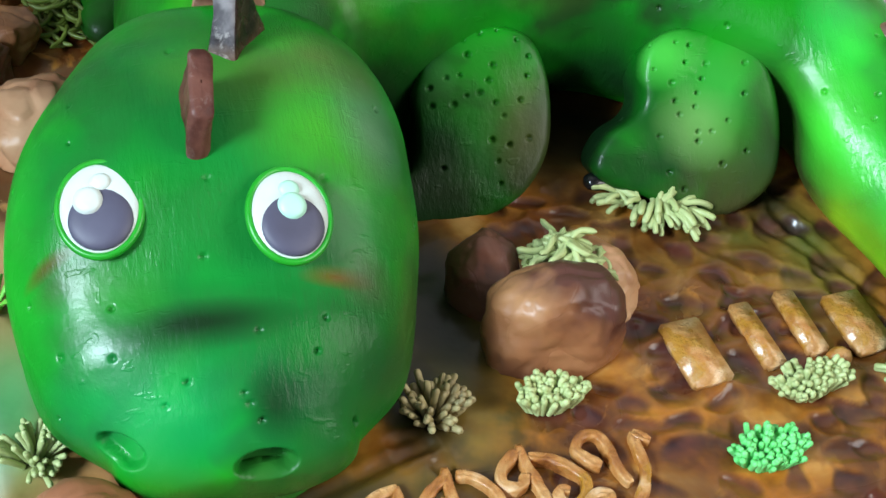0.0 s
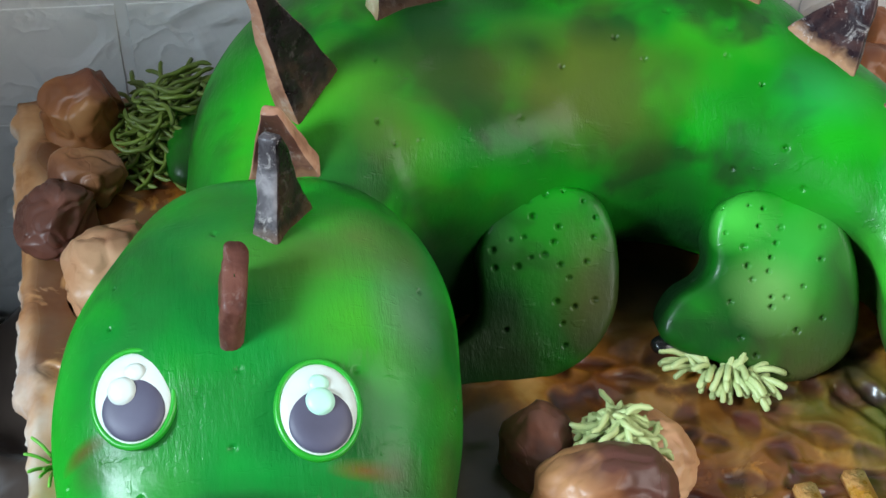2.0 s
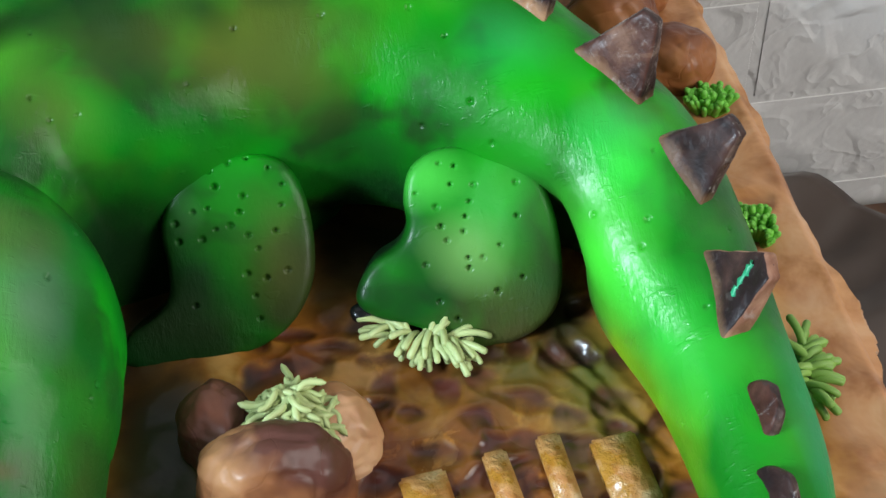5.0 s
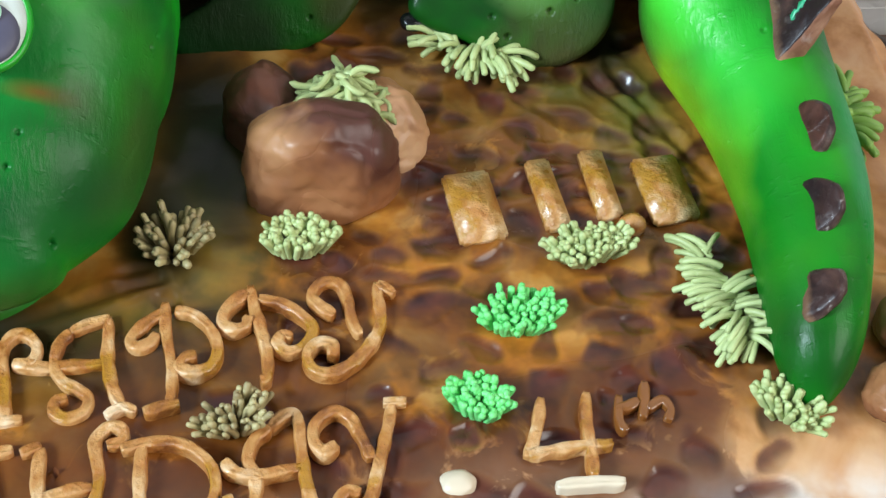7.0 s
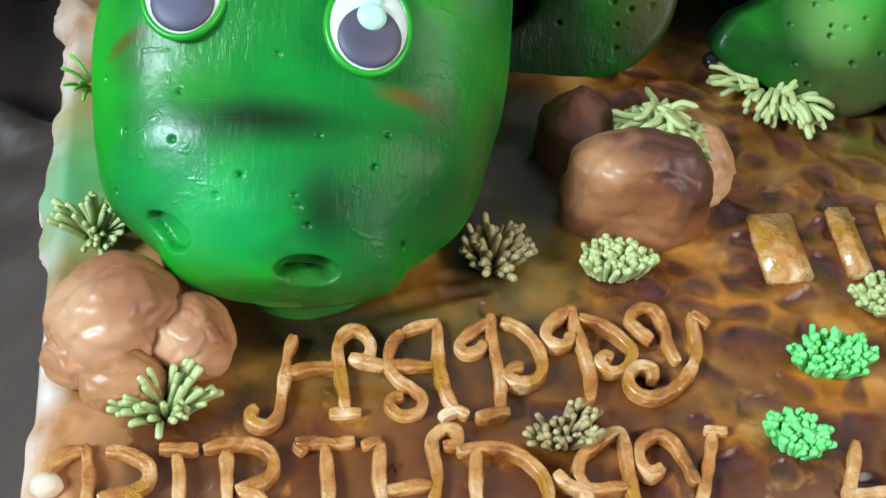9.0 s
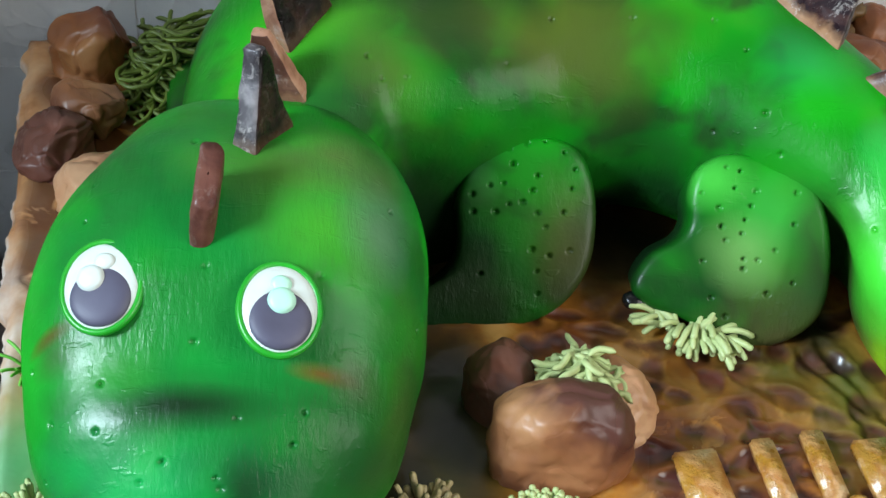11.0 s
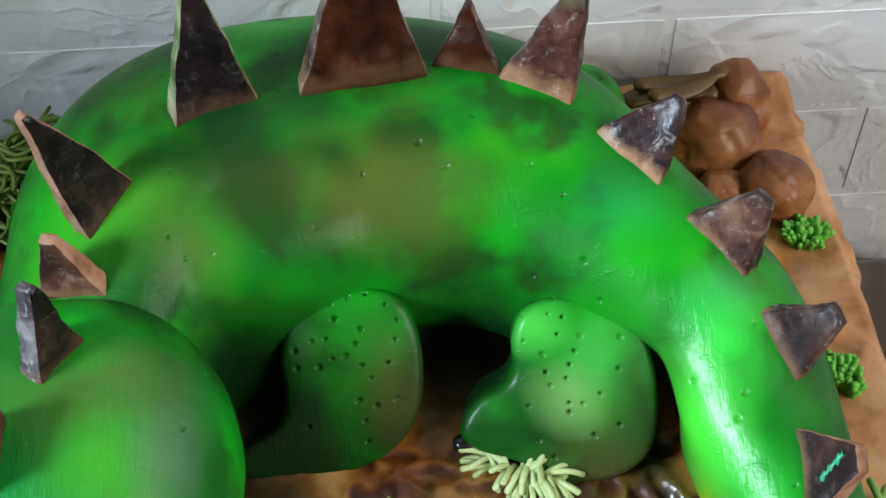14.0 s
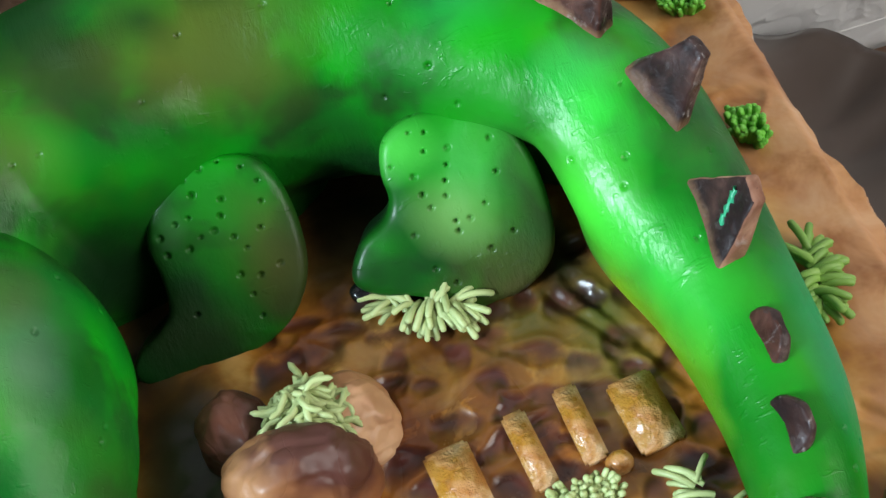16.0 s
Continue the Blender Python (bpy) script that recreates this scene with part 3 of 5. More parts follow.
def make_stand():
    bm = bmesh.new()
    box(bm, (0.03, 0.05, TABLE_Z), (0.395, 0.41, -0.026), 0.004)
    tagged(part("box_stand", bm, BOARD, None, "plain box hidden under the brown cloth"), category="stand")
    bm = bmesh.new()
    lo = [(*corner_place(u, v), -0.02) for u, v in ((0.004, 0.006), (0.996, 0.006), (0.996, 0.994), (0.004, 0.994))]
    a = [bm.verts.new(p) for p in lo]
    b = [bm.verts.new((p[0], p[1], -0.0095)) for p in lo]
    bm.faces.new(a[::-1])
    bm.faces.new(b)
    for i in range(4):
        bm.faces.new((a[i], a[(i + 1) % 4], b[(i + 1) % 4], b[i]))
    bmesh.ops.bevel(bm, geom=bm.edges[:], offset=0.0015, segments=2, affect="EDGES")
    return tagged(part("cake_board", bm, BOARD, None, "dark foil-covered square cake board under the icing"), category="cake board")


make_stand()


def smooth_step(a, b, x):
    t = np.clip((x - a) / (b - a), 0, 1)
    return t * t * (3 - 2 * t)


def make_icing_ground():
    """The square sheet of icing on the board: dented like trodden mud, its sides turned down."""
    n = 420
    us = np.linspace(0, 1, n)
    U, V = np.meshgrid(us, us)
    fl, fr, br, bl = [np.array(p) for p in ((0.0155, 0.009), (0.4395, 0.026), (0.418, 0.449), (-0.0245, 0.424))]
    P = fl * ((1 - U) * (1 - V))[..., None] + fr * (U * (1 - V))[..., None] + br * (U * V)[..., None] + bl * ((1 - U) * V)[..., None]
    X, Y = P[..., 0].copy(), P[..., 1].copy()
    rng = np.random.default_rng(11)
    Z, dent_tone = np.zeros_like(X), np.zeros_like(X)

    def wave(f, seed, amp):
        r = np.random.default_rng(seed)
        out = np.zeros_like(X)
        for _ in range(7):
            a, p = r.uniform(0, 2 * np.pi, 2)
            out += np.sin((X * np.cos(a) + Y * np.sin(a)) * f * r.uniform(0.6, 1.5) + p)
        return out * amp / 2.6

    Z += wave(60, 1, 0.0009) + wave(160, 2, 0.0005)
    # thumb dents, thick between the tail and the rocks, sparse elsewhere
    dents = []
    while len(dents) < 105:
        x, y = rng.uniform(0.19, 0.345), rng.uniform(0.03, 0.24)
        near = y > 0.155
        if (near or rng.uniform() < 0.45) and all(abs(x - a) > 0.0135 or abs(y - b) > 0.0105 for a, b in dents):
            dents.append((x, y))
    for _ in range(55):
        dents.append((rng.uniform(0.0, 0.43), rng.uniform(0.02, 0.43)))
    ragged = 0.4 * wave(330, 21, 1.0)
    for x, y in dents:
        a, rx, ry = rng.uniform(-0.7, 0.7), rng.uniform(0.0045, 0.0105), rng.uniform(0.0032, 0.0072)
        dx, dy = (X - x) * np.cos(a) + (Y - y) * np.sin(a), (Y - y) * np.cos(a) - (X - x) * np.sin(a)
        q = ((dx / rx) ** 2 + (dy / ry) ** 2) * (1 + ragged)
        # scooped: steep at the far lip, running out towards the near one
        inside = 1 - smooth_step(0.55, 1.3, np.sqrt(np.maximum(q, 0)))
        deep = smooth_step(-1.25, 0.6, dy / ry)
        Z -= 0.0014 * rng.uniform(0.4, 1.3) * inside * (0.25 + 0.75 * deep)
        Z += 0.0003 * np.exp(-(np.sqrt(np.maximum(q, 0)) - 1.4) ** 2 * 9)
        # dents in this area are coloured darker, most towards the far lip
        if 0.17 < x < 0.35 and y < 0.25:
            dent_tone = np.maximum(dent_tone, rng.uniform(0.75, 1.0) * (1 - smooth_step(0.8, 1.35, np.sqrt(np.maximum(q, 0)))) * (0.15 + 0.85 * deep))
    Z = np.maximum(Z, -0.0026)
    edge = np.minimum(np.minimum(U, 1 - U), np.minimum(V, 1 - V))
    # long pressed creases beside the tail and the east rim
    for ax, ay, bx, by, r in [(0.318, 0.222, 0.345, 0.165, 0.0022), (0.309, 0.218, 0.328, 0.19, 0.002), (0.395, 0.135, 0.43, 0.1, 0.002), (0.39, 0.12, 0.42, 0.118, 0.002), (0.1, 0.107, 0.15, 0.125, 0.002)]:
        t = np.clip(((X - ax) * (bx - ax) + (Y - ay) * (by - ay)) / ((bx - ax) ** 2 + (by - ay) ** 2), 0, 1)
        d = np.hypot(X - ax - t * (bx - ax), Y - ay - t * (by - ay))
        Z += -0.0011 * np.exp(-(d / r) ** 2) + 0.0006 * np.exp(-((d - 2.2 * r) / r) ** 2)
    # sides: the rim rounds over and falls to the board
    wob = 0.0025 * (wave(90, 3, 1.0) + 0.5 * wave(300, 4, 1.0))
    Z -= 0.004 * (1 - smooth_step(0.0, 0.016, edge)) ** 2
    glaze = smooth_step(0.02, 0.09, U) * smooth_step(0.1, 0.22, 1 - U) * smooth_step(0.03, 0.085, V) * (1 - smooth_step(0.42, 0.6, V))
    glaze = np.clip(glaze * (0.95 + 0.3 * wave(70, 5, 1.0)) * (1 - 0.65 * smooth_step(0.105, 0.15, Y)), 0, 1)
    pale = np.clip(np.maximum(1 - smooth_step(0.02, 0.1, edge + 0.02 * wave(60, 6, 1.0)), smooth_step(0.9, 0.97, U)), 0, 1)
    pale = np.maximum(pale, 1 - smooth_step(0.03, 0.1 + 0.08 * smooth_step(0.6, 0.85, U), V + 0.014 * wave(70, 12, 1.0)))
    white = np.maximum(1 - smooth_step(0.005, 0.03 + 0.04 * smooth_step(0.5, 0.8, U), V + 0.012 * wave(80, 7, 1.0)), (1 - smooth_step(0.004, 0.03, U + 0.012 * wave(90, 8, 1.0))) * (1 - smooth_step(0.45, 0.75, V)))
    green = np.zeros_like(X)
    # the first is olive at the head's foot, its greenish shadow painted in
    for x, y, rx, ry, a in [(0.165, 0.16, 0.02, 0.05, 0.8), (0.08, 0.09, 0.07, 0.012, 0.3), (0.325, 0.2, 0.018, 0.035, 0.75), (0.012, 0.16, 0.02, 0.05, 0.7), (0.3, 0.21, 0.03, 0.015, 0.5), (0.13, 0.11, 0.05, 0.012, 0.5)]:
        green = np.maximum(green, a * np.exp(-((X - x) / rx) ** 2 - ((Y - y) / ry) ** 2))
    mint = 0.75 * np.exp(-((X - 0.012) / 0.016) ** 2 - ((Y - 0.165) / 0.03) ** 2)
    # dark syrup brushed round the lettering and over the dented patch
    syrup = np.zeros_like(X)
    for x0, x1, y0, y1, a in [(0.075, 0.215, 0.062, 0.112, 0.8), (0.04, 0.25, 0.022, 0.07, 0.9), (0.245, 0.33, 0.028, 0.09, 1.0), (0.235, 0.345, 0.13, 0.185, 0.8), (0.19, 0.228, 0.116, 0.138, 1.0), (0.205, 0.335, 0.18, 0.235, 0.6), (-0.01, 0.075, 0.25, 0.412, 1.0)]:
        soft = 0.006 * wave(110, 9, 1.0)
        syrup = np.maximum(syrup, a * smooth_step(-0.008, 0.008, X - x0 + soft) * smooth_step(-0.008, 0.008, x1 - X + soft) * smooth_step(-0.007, 0.007, Y - y0 + soft) * smooth_step(-0.007, 0.007, y1 - Y + soft))
    # shade under belly and chin painted in, along with dark airbrush
    shade_spray = np.zeros_like(X)
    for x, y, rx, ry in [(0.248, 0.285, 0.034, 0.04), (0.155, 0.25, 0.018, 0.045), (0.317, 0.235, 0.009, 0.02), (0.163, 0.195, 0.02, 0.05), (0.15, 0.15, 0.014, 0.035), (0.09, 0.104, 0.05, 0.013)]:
        shade_spray = np.maximum(shade_spray, 0.92 * np.exp(-((X - x) / rx) ** 4 - ((Y - y) / ry) ** 4))
    X += np.where(np.minimum(U, 1 - U) < 0.001, wob, 0)
    Y += np.where(np.minimum(V, 1 - V) < 0.001, wob, 0)
    verts = np.stack([X, Y, Z], -1).reshape(-1, 3)
    idx = np.arange(n * n).reshape(n, n)
    faces = np.stack([idx[:-1, :-1], idx[:-1, 1:], idx[1:, 1:], idx[1:, :-1]], -1).reshape(-1, 4)
    ring = np.r_[idx[0, :], idx[1:, -1], idx[-1, -2::-1], idx[-2:0:-1, 0]]
    mid = verts.mean(0)
    all_v, all_f = [verts], [faces]
    fields = {"glaze": [glaze.ravel()], "dent_tone": [dent_tone.ravel()], "pale": [pale.ravel()], "white": [white.ravel()], "green": [green.ravel()], "mint": [mint.ravel()], "shade_spray": [shade_spray.ravel()], "syrup": [syrup.ravel()]}
    last, count = ring, len(verts)
    out = verts[ring, :2] - mid[:2]
    out = np.sign(out) * (np.abs(out) > np.abs(out).max(0) * 0.93)
    for k, (o, z) in enumerate([(0.0015, -0.0065), (0.0018, -0.0095), (-0.0005, -0.0115)]):
        v = verts[ring].copy()
        v[:, :2] += out * o + rng.normal(0, 0.0003, (len(ring), 2))
        v[:, 2] = z + rng.normal(0, 0.0005, len(ring)) * (k == 2)
        new_ids = np.arange(count, count + len(ring))
        a, b = last, np.roll(last, -1)
        c, d = np.roll(new_ids, -1), new_ids
        all_f.append(np.stack([a, d, c, b], -1))
        all_v.append(v)
        for name, field in fields.items():
            field.append({"white": np.maximum(white.ravel()[ring], np.where(out[:, 0] > 0, 0.1, 0.8)), "pale": np.ones(len(ring))}.get(name, np.zeros(len(ring))))
        last, count = new_ids, count + len(ring)
    me = bpy.data.meshes.new("icing_ground")
    me.from_pydata(np.concatenate(all_v).tolist(), [], np.concatenate(all_f).tolist())
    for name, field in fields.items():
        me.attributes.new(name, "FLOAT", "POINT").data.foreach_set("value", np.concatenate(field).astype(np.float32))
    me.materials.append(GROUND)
    me.polygons.foreach_set("use_smooth", [True] * len(me.polygons))
    ob = new("icing_ground", me)
    return tagged(ob, "dented brown airbrushed icing sheet covering the square cake board", "cake icing")


make_icing_ground()


# ---- the dinosaur ----
def loft(sections):
    """Verts and quads through closed rings of equal length, with the end rings capped."""
    S = np.array(sections)
    n, m = S.shape[:2]
    idx = np.arange(n * m).reshape(n, m)
    f = np.stack([idx[:-1], np.roll(idx, -1, 1)[:-1], np.roll(idx, -1, 1)[1:], idx[1:]], -1).reshape(-1, 4)
    return S.reshape(-1, 3), f


def super_ring(m, p, q):
    """A loaf's outline: half width 1, height 1, slightly drawn in at the foot."""
    a = np.linspace(-0.32 * np.pi, 1.32 * np.pi, m)
    x = np.sign(np.cos(a)) * np.abs(np.cos(a)) ** (2 / p)
    z = np.sign(np.sin(a)) * np.abs(np.sin(a)) ** (2 / q)
    z = np.where(z > 0, 0.36 + 0.64 * z, 0.36 + 0.42 * z)
    return x, np.clip(z, 0.0, None)


def melt(me, voxel, smooth):
    """One closed skin round everything in a mesh, softened."""
    ob = new("lump", me)
    r = ob.modifiers.new("melt", "REMESH")
    r.mode, r.voxel_size = "VOXEL", voxel
    k = ob.modifiers.new("soften", "SMOOTH")
    k.factor, k.iterations = 0.6, smooth
    out = bpy.data.meshes.new_from_object(ob.evaluated_get(bpy.context.evaluated_depsgraph_get()))
    v = np.empty(len(out.vertices) * 3, np.float32)
    out.vertices.foreach_get("co", v)
    f = [tuple(p.vertices) for p in out.polygons]
    bpy.data.objects.remove(ob)
    bpy.data.meshes.remove(out)
    return v.reshape(-1, 3).astype(float), f


HEAD_WIDTH = [(0.0, 0.0), (0.03, 0.0259), (0.1, 0.0396), (0.2, 0.0577), (0.32, 0.065), (0.5, 0.0676), (0.66, 0.069), (0.8, 0.061), (0.9, 0.0492), (0.97, 0.028), (1.0, 0.0)]
HEAD_TOP = [(0.0, 0.0083), (0.03, 0.028), (0.1, 0.0475), (0.2, 0.0638), (0.32, 0.0755), (0.42, 0.0872), (0.55, 0.095), (0.68, 0.0987), (0.8, 0.0965), (0.9, 0.0905), (0.97, 0.069), (1.0, 0.045)]
HEAD_MID = [(0.0, 0.0834), (0.2, 0.0832), (0.4, 0.0841), (0.6, 0.0865), (0.8, 0.0921), (1.0, 0.0897)]


def head_shape():
    n, m = 200, 200
    rings = []
    for i in range(n):
        s = 0.5 - 0.5 * math.cos(math.pi * i / (n - 1))
        y = 0.0961 + 0.1827 * s
        full = min(1.0, s / 0.5)
        rx, rz = super_ring(m, 2.3 + 0.6 * full, 2.1 + 0.35 * full)
        w, h = max(float(table(HEAD_WIDTH, s)[0]), 0.0004), float(table(HEAD_TOP, s)[0])
        if s < 0.1:
            w = max(0.0004, 0.0396 * math.sqrt(1 - (1 - s / 0.1) ** 2))
        lift = 0.012 * (1 - min(1, s / 0.14)) ** 1.5
        x = float(table(HEAD_MID, s)[0]) + rx * w
        z = lift + rz * (h - lift)
        # the chin is drawn in towards the ground
        back = 0.014 * (1 - np.minimum(1, z / 0.03)) ** 1.3 * (1 - s) ** 3
        rings.append(np.stack([x, y + back, z], -1))
    v, f = loft(rings)
    me = bpy.data.meshes.new("head")
    me.from_pydata(v.tolist(), [], f.tolist() + [tuple(range(m))[::-1]] + [tuple(range(len(v) - m, len(v)))])
    return melt(me, 0.0008, 22)


BODY = [
    (0.0, 0.1114, 0.2524, 0.0515, 0.0822), (0.09, 0.1206, 0.2889, 0.0655, 0.0967), (0.18, 0.1414, 0.3311, 0.0797, 0.1086), (0.28, 0.1794, 0.347, 0.0819, 0.1081),
    (0.38, 0.2284, 0.3511, 0.0727, 0.1063), (0.47, 0.2723, 0.336, 0.0609, 0.1055), (0.56, 0.3108, 0.3015, 0.047, 0.0926), (0.64, 0.3429, 0.267, 0.0398, 0.0791),
    (0.72, 0.3552, 0.2288, 0.0356, 0.0625), (0.8, 0.365, 0.185, 0.0269, 0.0488), (0.88, 0.3686, 0.1382, 0.023, 0.0407), (0.94, 0.3638, 0.0993, 0.0182, 0.0331),
    (0.98, 0.3588, 0.0749, 0.0129, 0.0239), (1.0, 0.356, 0.0616, 0.0044, 0.0077),
]

# share of the half width that the inner side of the curl has
BODY_INNER = [(0.0, 0.6), (0.09, 0.6), (0.18, 0.64), (0.28, 0.8), (0.38, 0.96), (0.47, 1.0), (1.0, 1.0)]


def body_shape():
    n, m = 420, 220
    rx, rz = super_ring(m, 2.15, 2.0)
    rings = []
    for i in range(n):
        s = i / (n - 1)
        cx, cy, w, h = table(BODY, s)
        ax, ay = (table(BODY, min(1, s + 0.004)) - table(BODY, max(0, s - 0.004)))[:2]
        k = math.hypot(ax, ay)
        nx, ny = ay / k, -ax / k
        # drawn in below on the inner side, where the legs stand before it
        hollow = math.exp(-((s - 0.65) / 0.065) ** 2)
        q = np.where(rx < 0, rx * (1 - 0.5 * hollow * (1 - smooth_step(0.38, 0.78, rz))) * float(table(BODY_INNER, s)[0]), rx)
        rings.append(np.stack([cx - q * w * nx, cy - q * w * ny, rz * h], -1))
    tip = rings[-1].mean(0)
    rings.append(np.tile(tip, (m, 1)) + (rings[-1] - tip) * 0.05)
    v, f = loft(rings)
    me = bpy.data.meshes.new("body")
    me.from_pydata(v.tolist(), [], f.tolist() + [tuple(range(m))[::-1]] + [tuple(range(len(v) - m, len(v)))])
    # the shoulder swells inside the curl
    bm = bmesh.new()
    bm.from_mesh(me)
    lump = bmesh.ops.create_icosphere(bm, subdivisions=5, radius=1)["verts"]
    place = pose(0.16, 0.319, 0.022, 0, 0, 14) @ Matrix.Diagonal((0.085, 0.05, 0.073, 1))
    for vert in lump:
        vert.co = place @ Vector([math.copysign(abs(q) ** e, q) for q, e in zip(vert.co, (0.9, 0.6, 0.6))])
    bm.to_mesh(me)
    bm.free()
    return melt(me, 0.0009, 150)


def blob_shape(balls, slab=None, voxel=0.00055, smooth=90):
    """Several round lumps melted into one."""
    bm = bmesh.new()
    for x, y, z, a, b, c, ry, rz in balls:
        bmesh.ops.create_icosphere(bm, subdivisions=4, radius=1, matrix=pose(x, y, z, 0, ry, rz) @ Matrix.Diagonal((a, b, c, 1)))
    if slab:
        # a thick slab leaning on the body, its flat face turned up to the front
        (x, y), outline, thick = slab
        pts = [(i, u, v) for i, (u, v) in enumerate(outline + outline[:3])]
        ring = [table(pts, 1 + len(outline) * k / 90) for k in range(90)]
        n, up = Vector((0, -0.783, 0.622)), Vector((0, 0.622, 0.783))
        mid = sum(ring) / 90
        rows = []
        for depth, size in ((-thick, 0.02), (-thick, 0.9), (-0.004, 1.0), (-0.0012, 0.985), (0.0003, 0.93), (0.0017, 0.6), (0.0024, 0.02)):
            rows.append([Vector((x, y, 0)) + Vector((1, 0, 0)) * float(mid[0] + (p[0] - mid[0]) * size) + up * float(mid[1] + (p[1] - mid[1]) * size) + n * (depth + (0.0035 + 0.3 * max(0.0, float(p[0])) * size if x > 0.25 else 0.0)) for p in ring])
        verts = grid(bm, rows, close_v=True)
        bm.faces.new(verts[0])
        bm.faces.new(verts[-1][::-1])
        bmesh.ops.recalc_face_normals(bm, faces=bm.faces[:])
    me = mesh_of("lump", bm)
    return melt(me, voxel, smooth)


def dome(at, normal, up, rx, ry, h, m=40, rings=9):
    """A flattened button lying on a surface, with its rim tucked in."""
    nrm = Vector(normal).normalized()
    side = Vector(up).cross(nrm).normalized()
    upv = nrm.cross(side)
    out = []
    for k in range(rings + 1):
        a = math.pi / 2 * k / rings
        r, z = math.cos(a) ** 0.55, math.sin(a) * h
        if k == 0:
            z = -0.004
        row = []
        for j in range(m):
            b = 2 * math.pi * j / m
            row.append(tuple(Vector(at) + side * (math.cos(b) * rx * max(r, 0.001)) + upv * (math.sin(b) * ry * max(r, 0.001)) + nrm * z))
        out.append(row)
    return loft(out)


def ring_shape(at, normal, up, rx, ry, r, m=56, k=12):
    nrm = Vector(normal).normalized()
    side = Vector(up).cross(nrm).normalized()
    upv = nrm.cross(side)
    out = []
    for j in range(m + 1):
        b = 2 * math.pi * j / m
        c = side * math.cos(b) + upv * math.sin(b)
        mid = Vector(at) + side * (math.cos(b) * rx) + upv * (math.sin(b) * ry)
        out.append([tuple(mid + c * (r * math.cos(t)) + nrm * (r * 1.3 * math.sin(t))) for t in np.linspace(0, 2 * math.pi, k, endpoint=False)])
    return loft(out)


# pin pricks of the two front legs, across and up the slab
PRICKS_FORE = [(0.0112, 0.074), (0.0038, 0.0725), (-0.0031, 0.0698), (-0.0018, 0.0641), (0.0186, 0.0689), (0.0231, 0.0622), (0.0083, 0.0592), (-0.0054, 0.0561), (-0.011, 0.0556), (0.0058, 0.0536), (0.022, 0.0543), (-0.0031, 0.0483), (0.0024, 0.049), (0.0083, 0.0446), (0.0184, 0.045), (0.0114, 0.0392), (-0.0177, 0.0518), (-0.0088, 0.045), (-0.0173, 0.0451), (0.0129, 0.028), (0.0081, 0.0216), (0.0088, 0.0124), (0.0061, 0.0304)]
PRICKS_HIND = [(-0.0249, 0.0678), (-0.0167, 0.0692), (-0.0111, 0.0677), (-0.0137, 0.0753), (-0.0256, 0.0593), (-0.0132, 0.0611), (-0.004, 0.0597), (-0.0191, 0.0535), (-0.0059, 0.0541), (-0.0082, 0.0485), (-0.0094, 0.0433), (-0.0163, 0.041), (-0.0181, 0.0462), (0.0124, 0.0645), (0.0127, 0.0574), (0.0107, 0.0472), (0.0041, 0.0375), (0.0144, 0.0368), (-0.0254, 0.0328), (-0.0081, 0.0341), (-0.0028, 0.0336), (-0.0083, 0.0302), (0.002, 0.0206), (0.0109, 0.0248), (-0.0213, 0.0184), (-0.0152, 0.0113), (0.0077, 0.0704)]


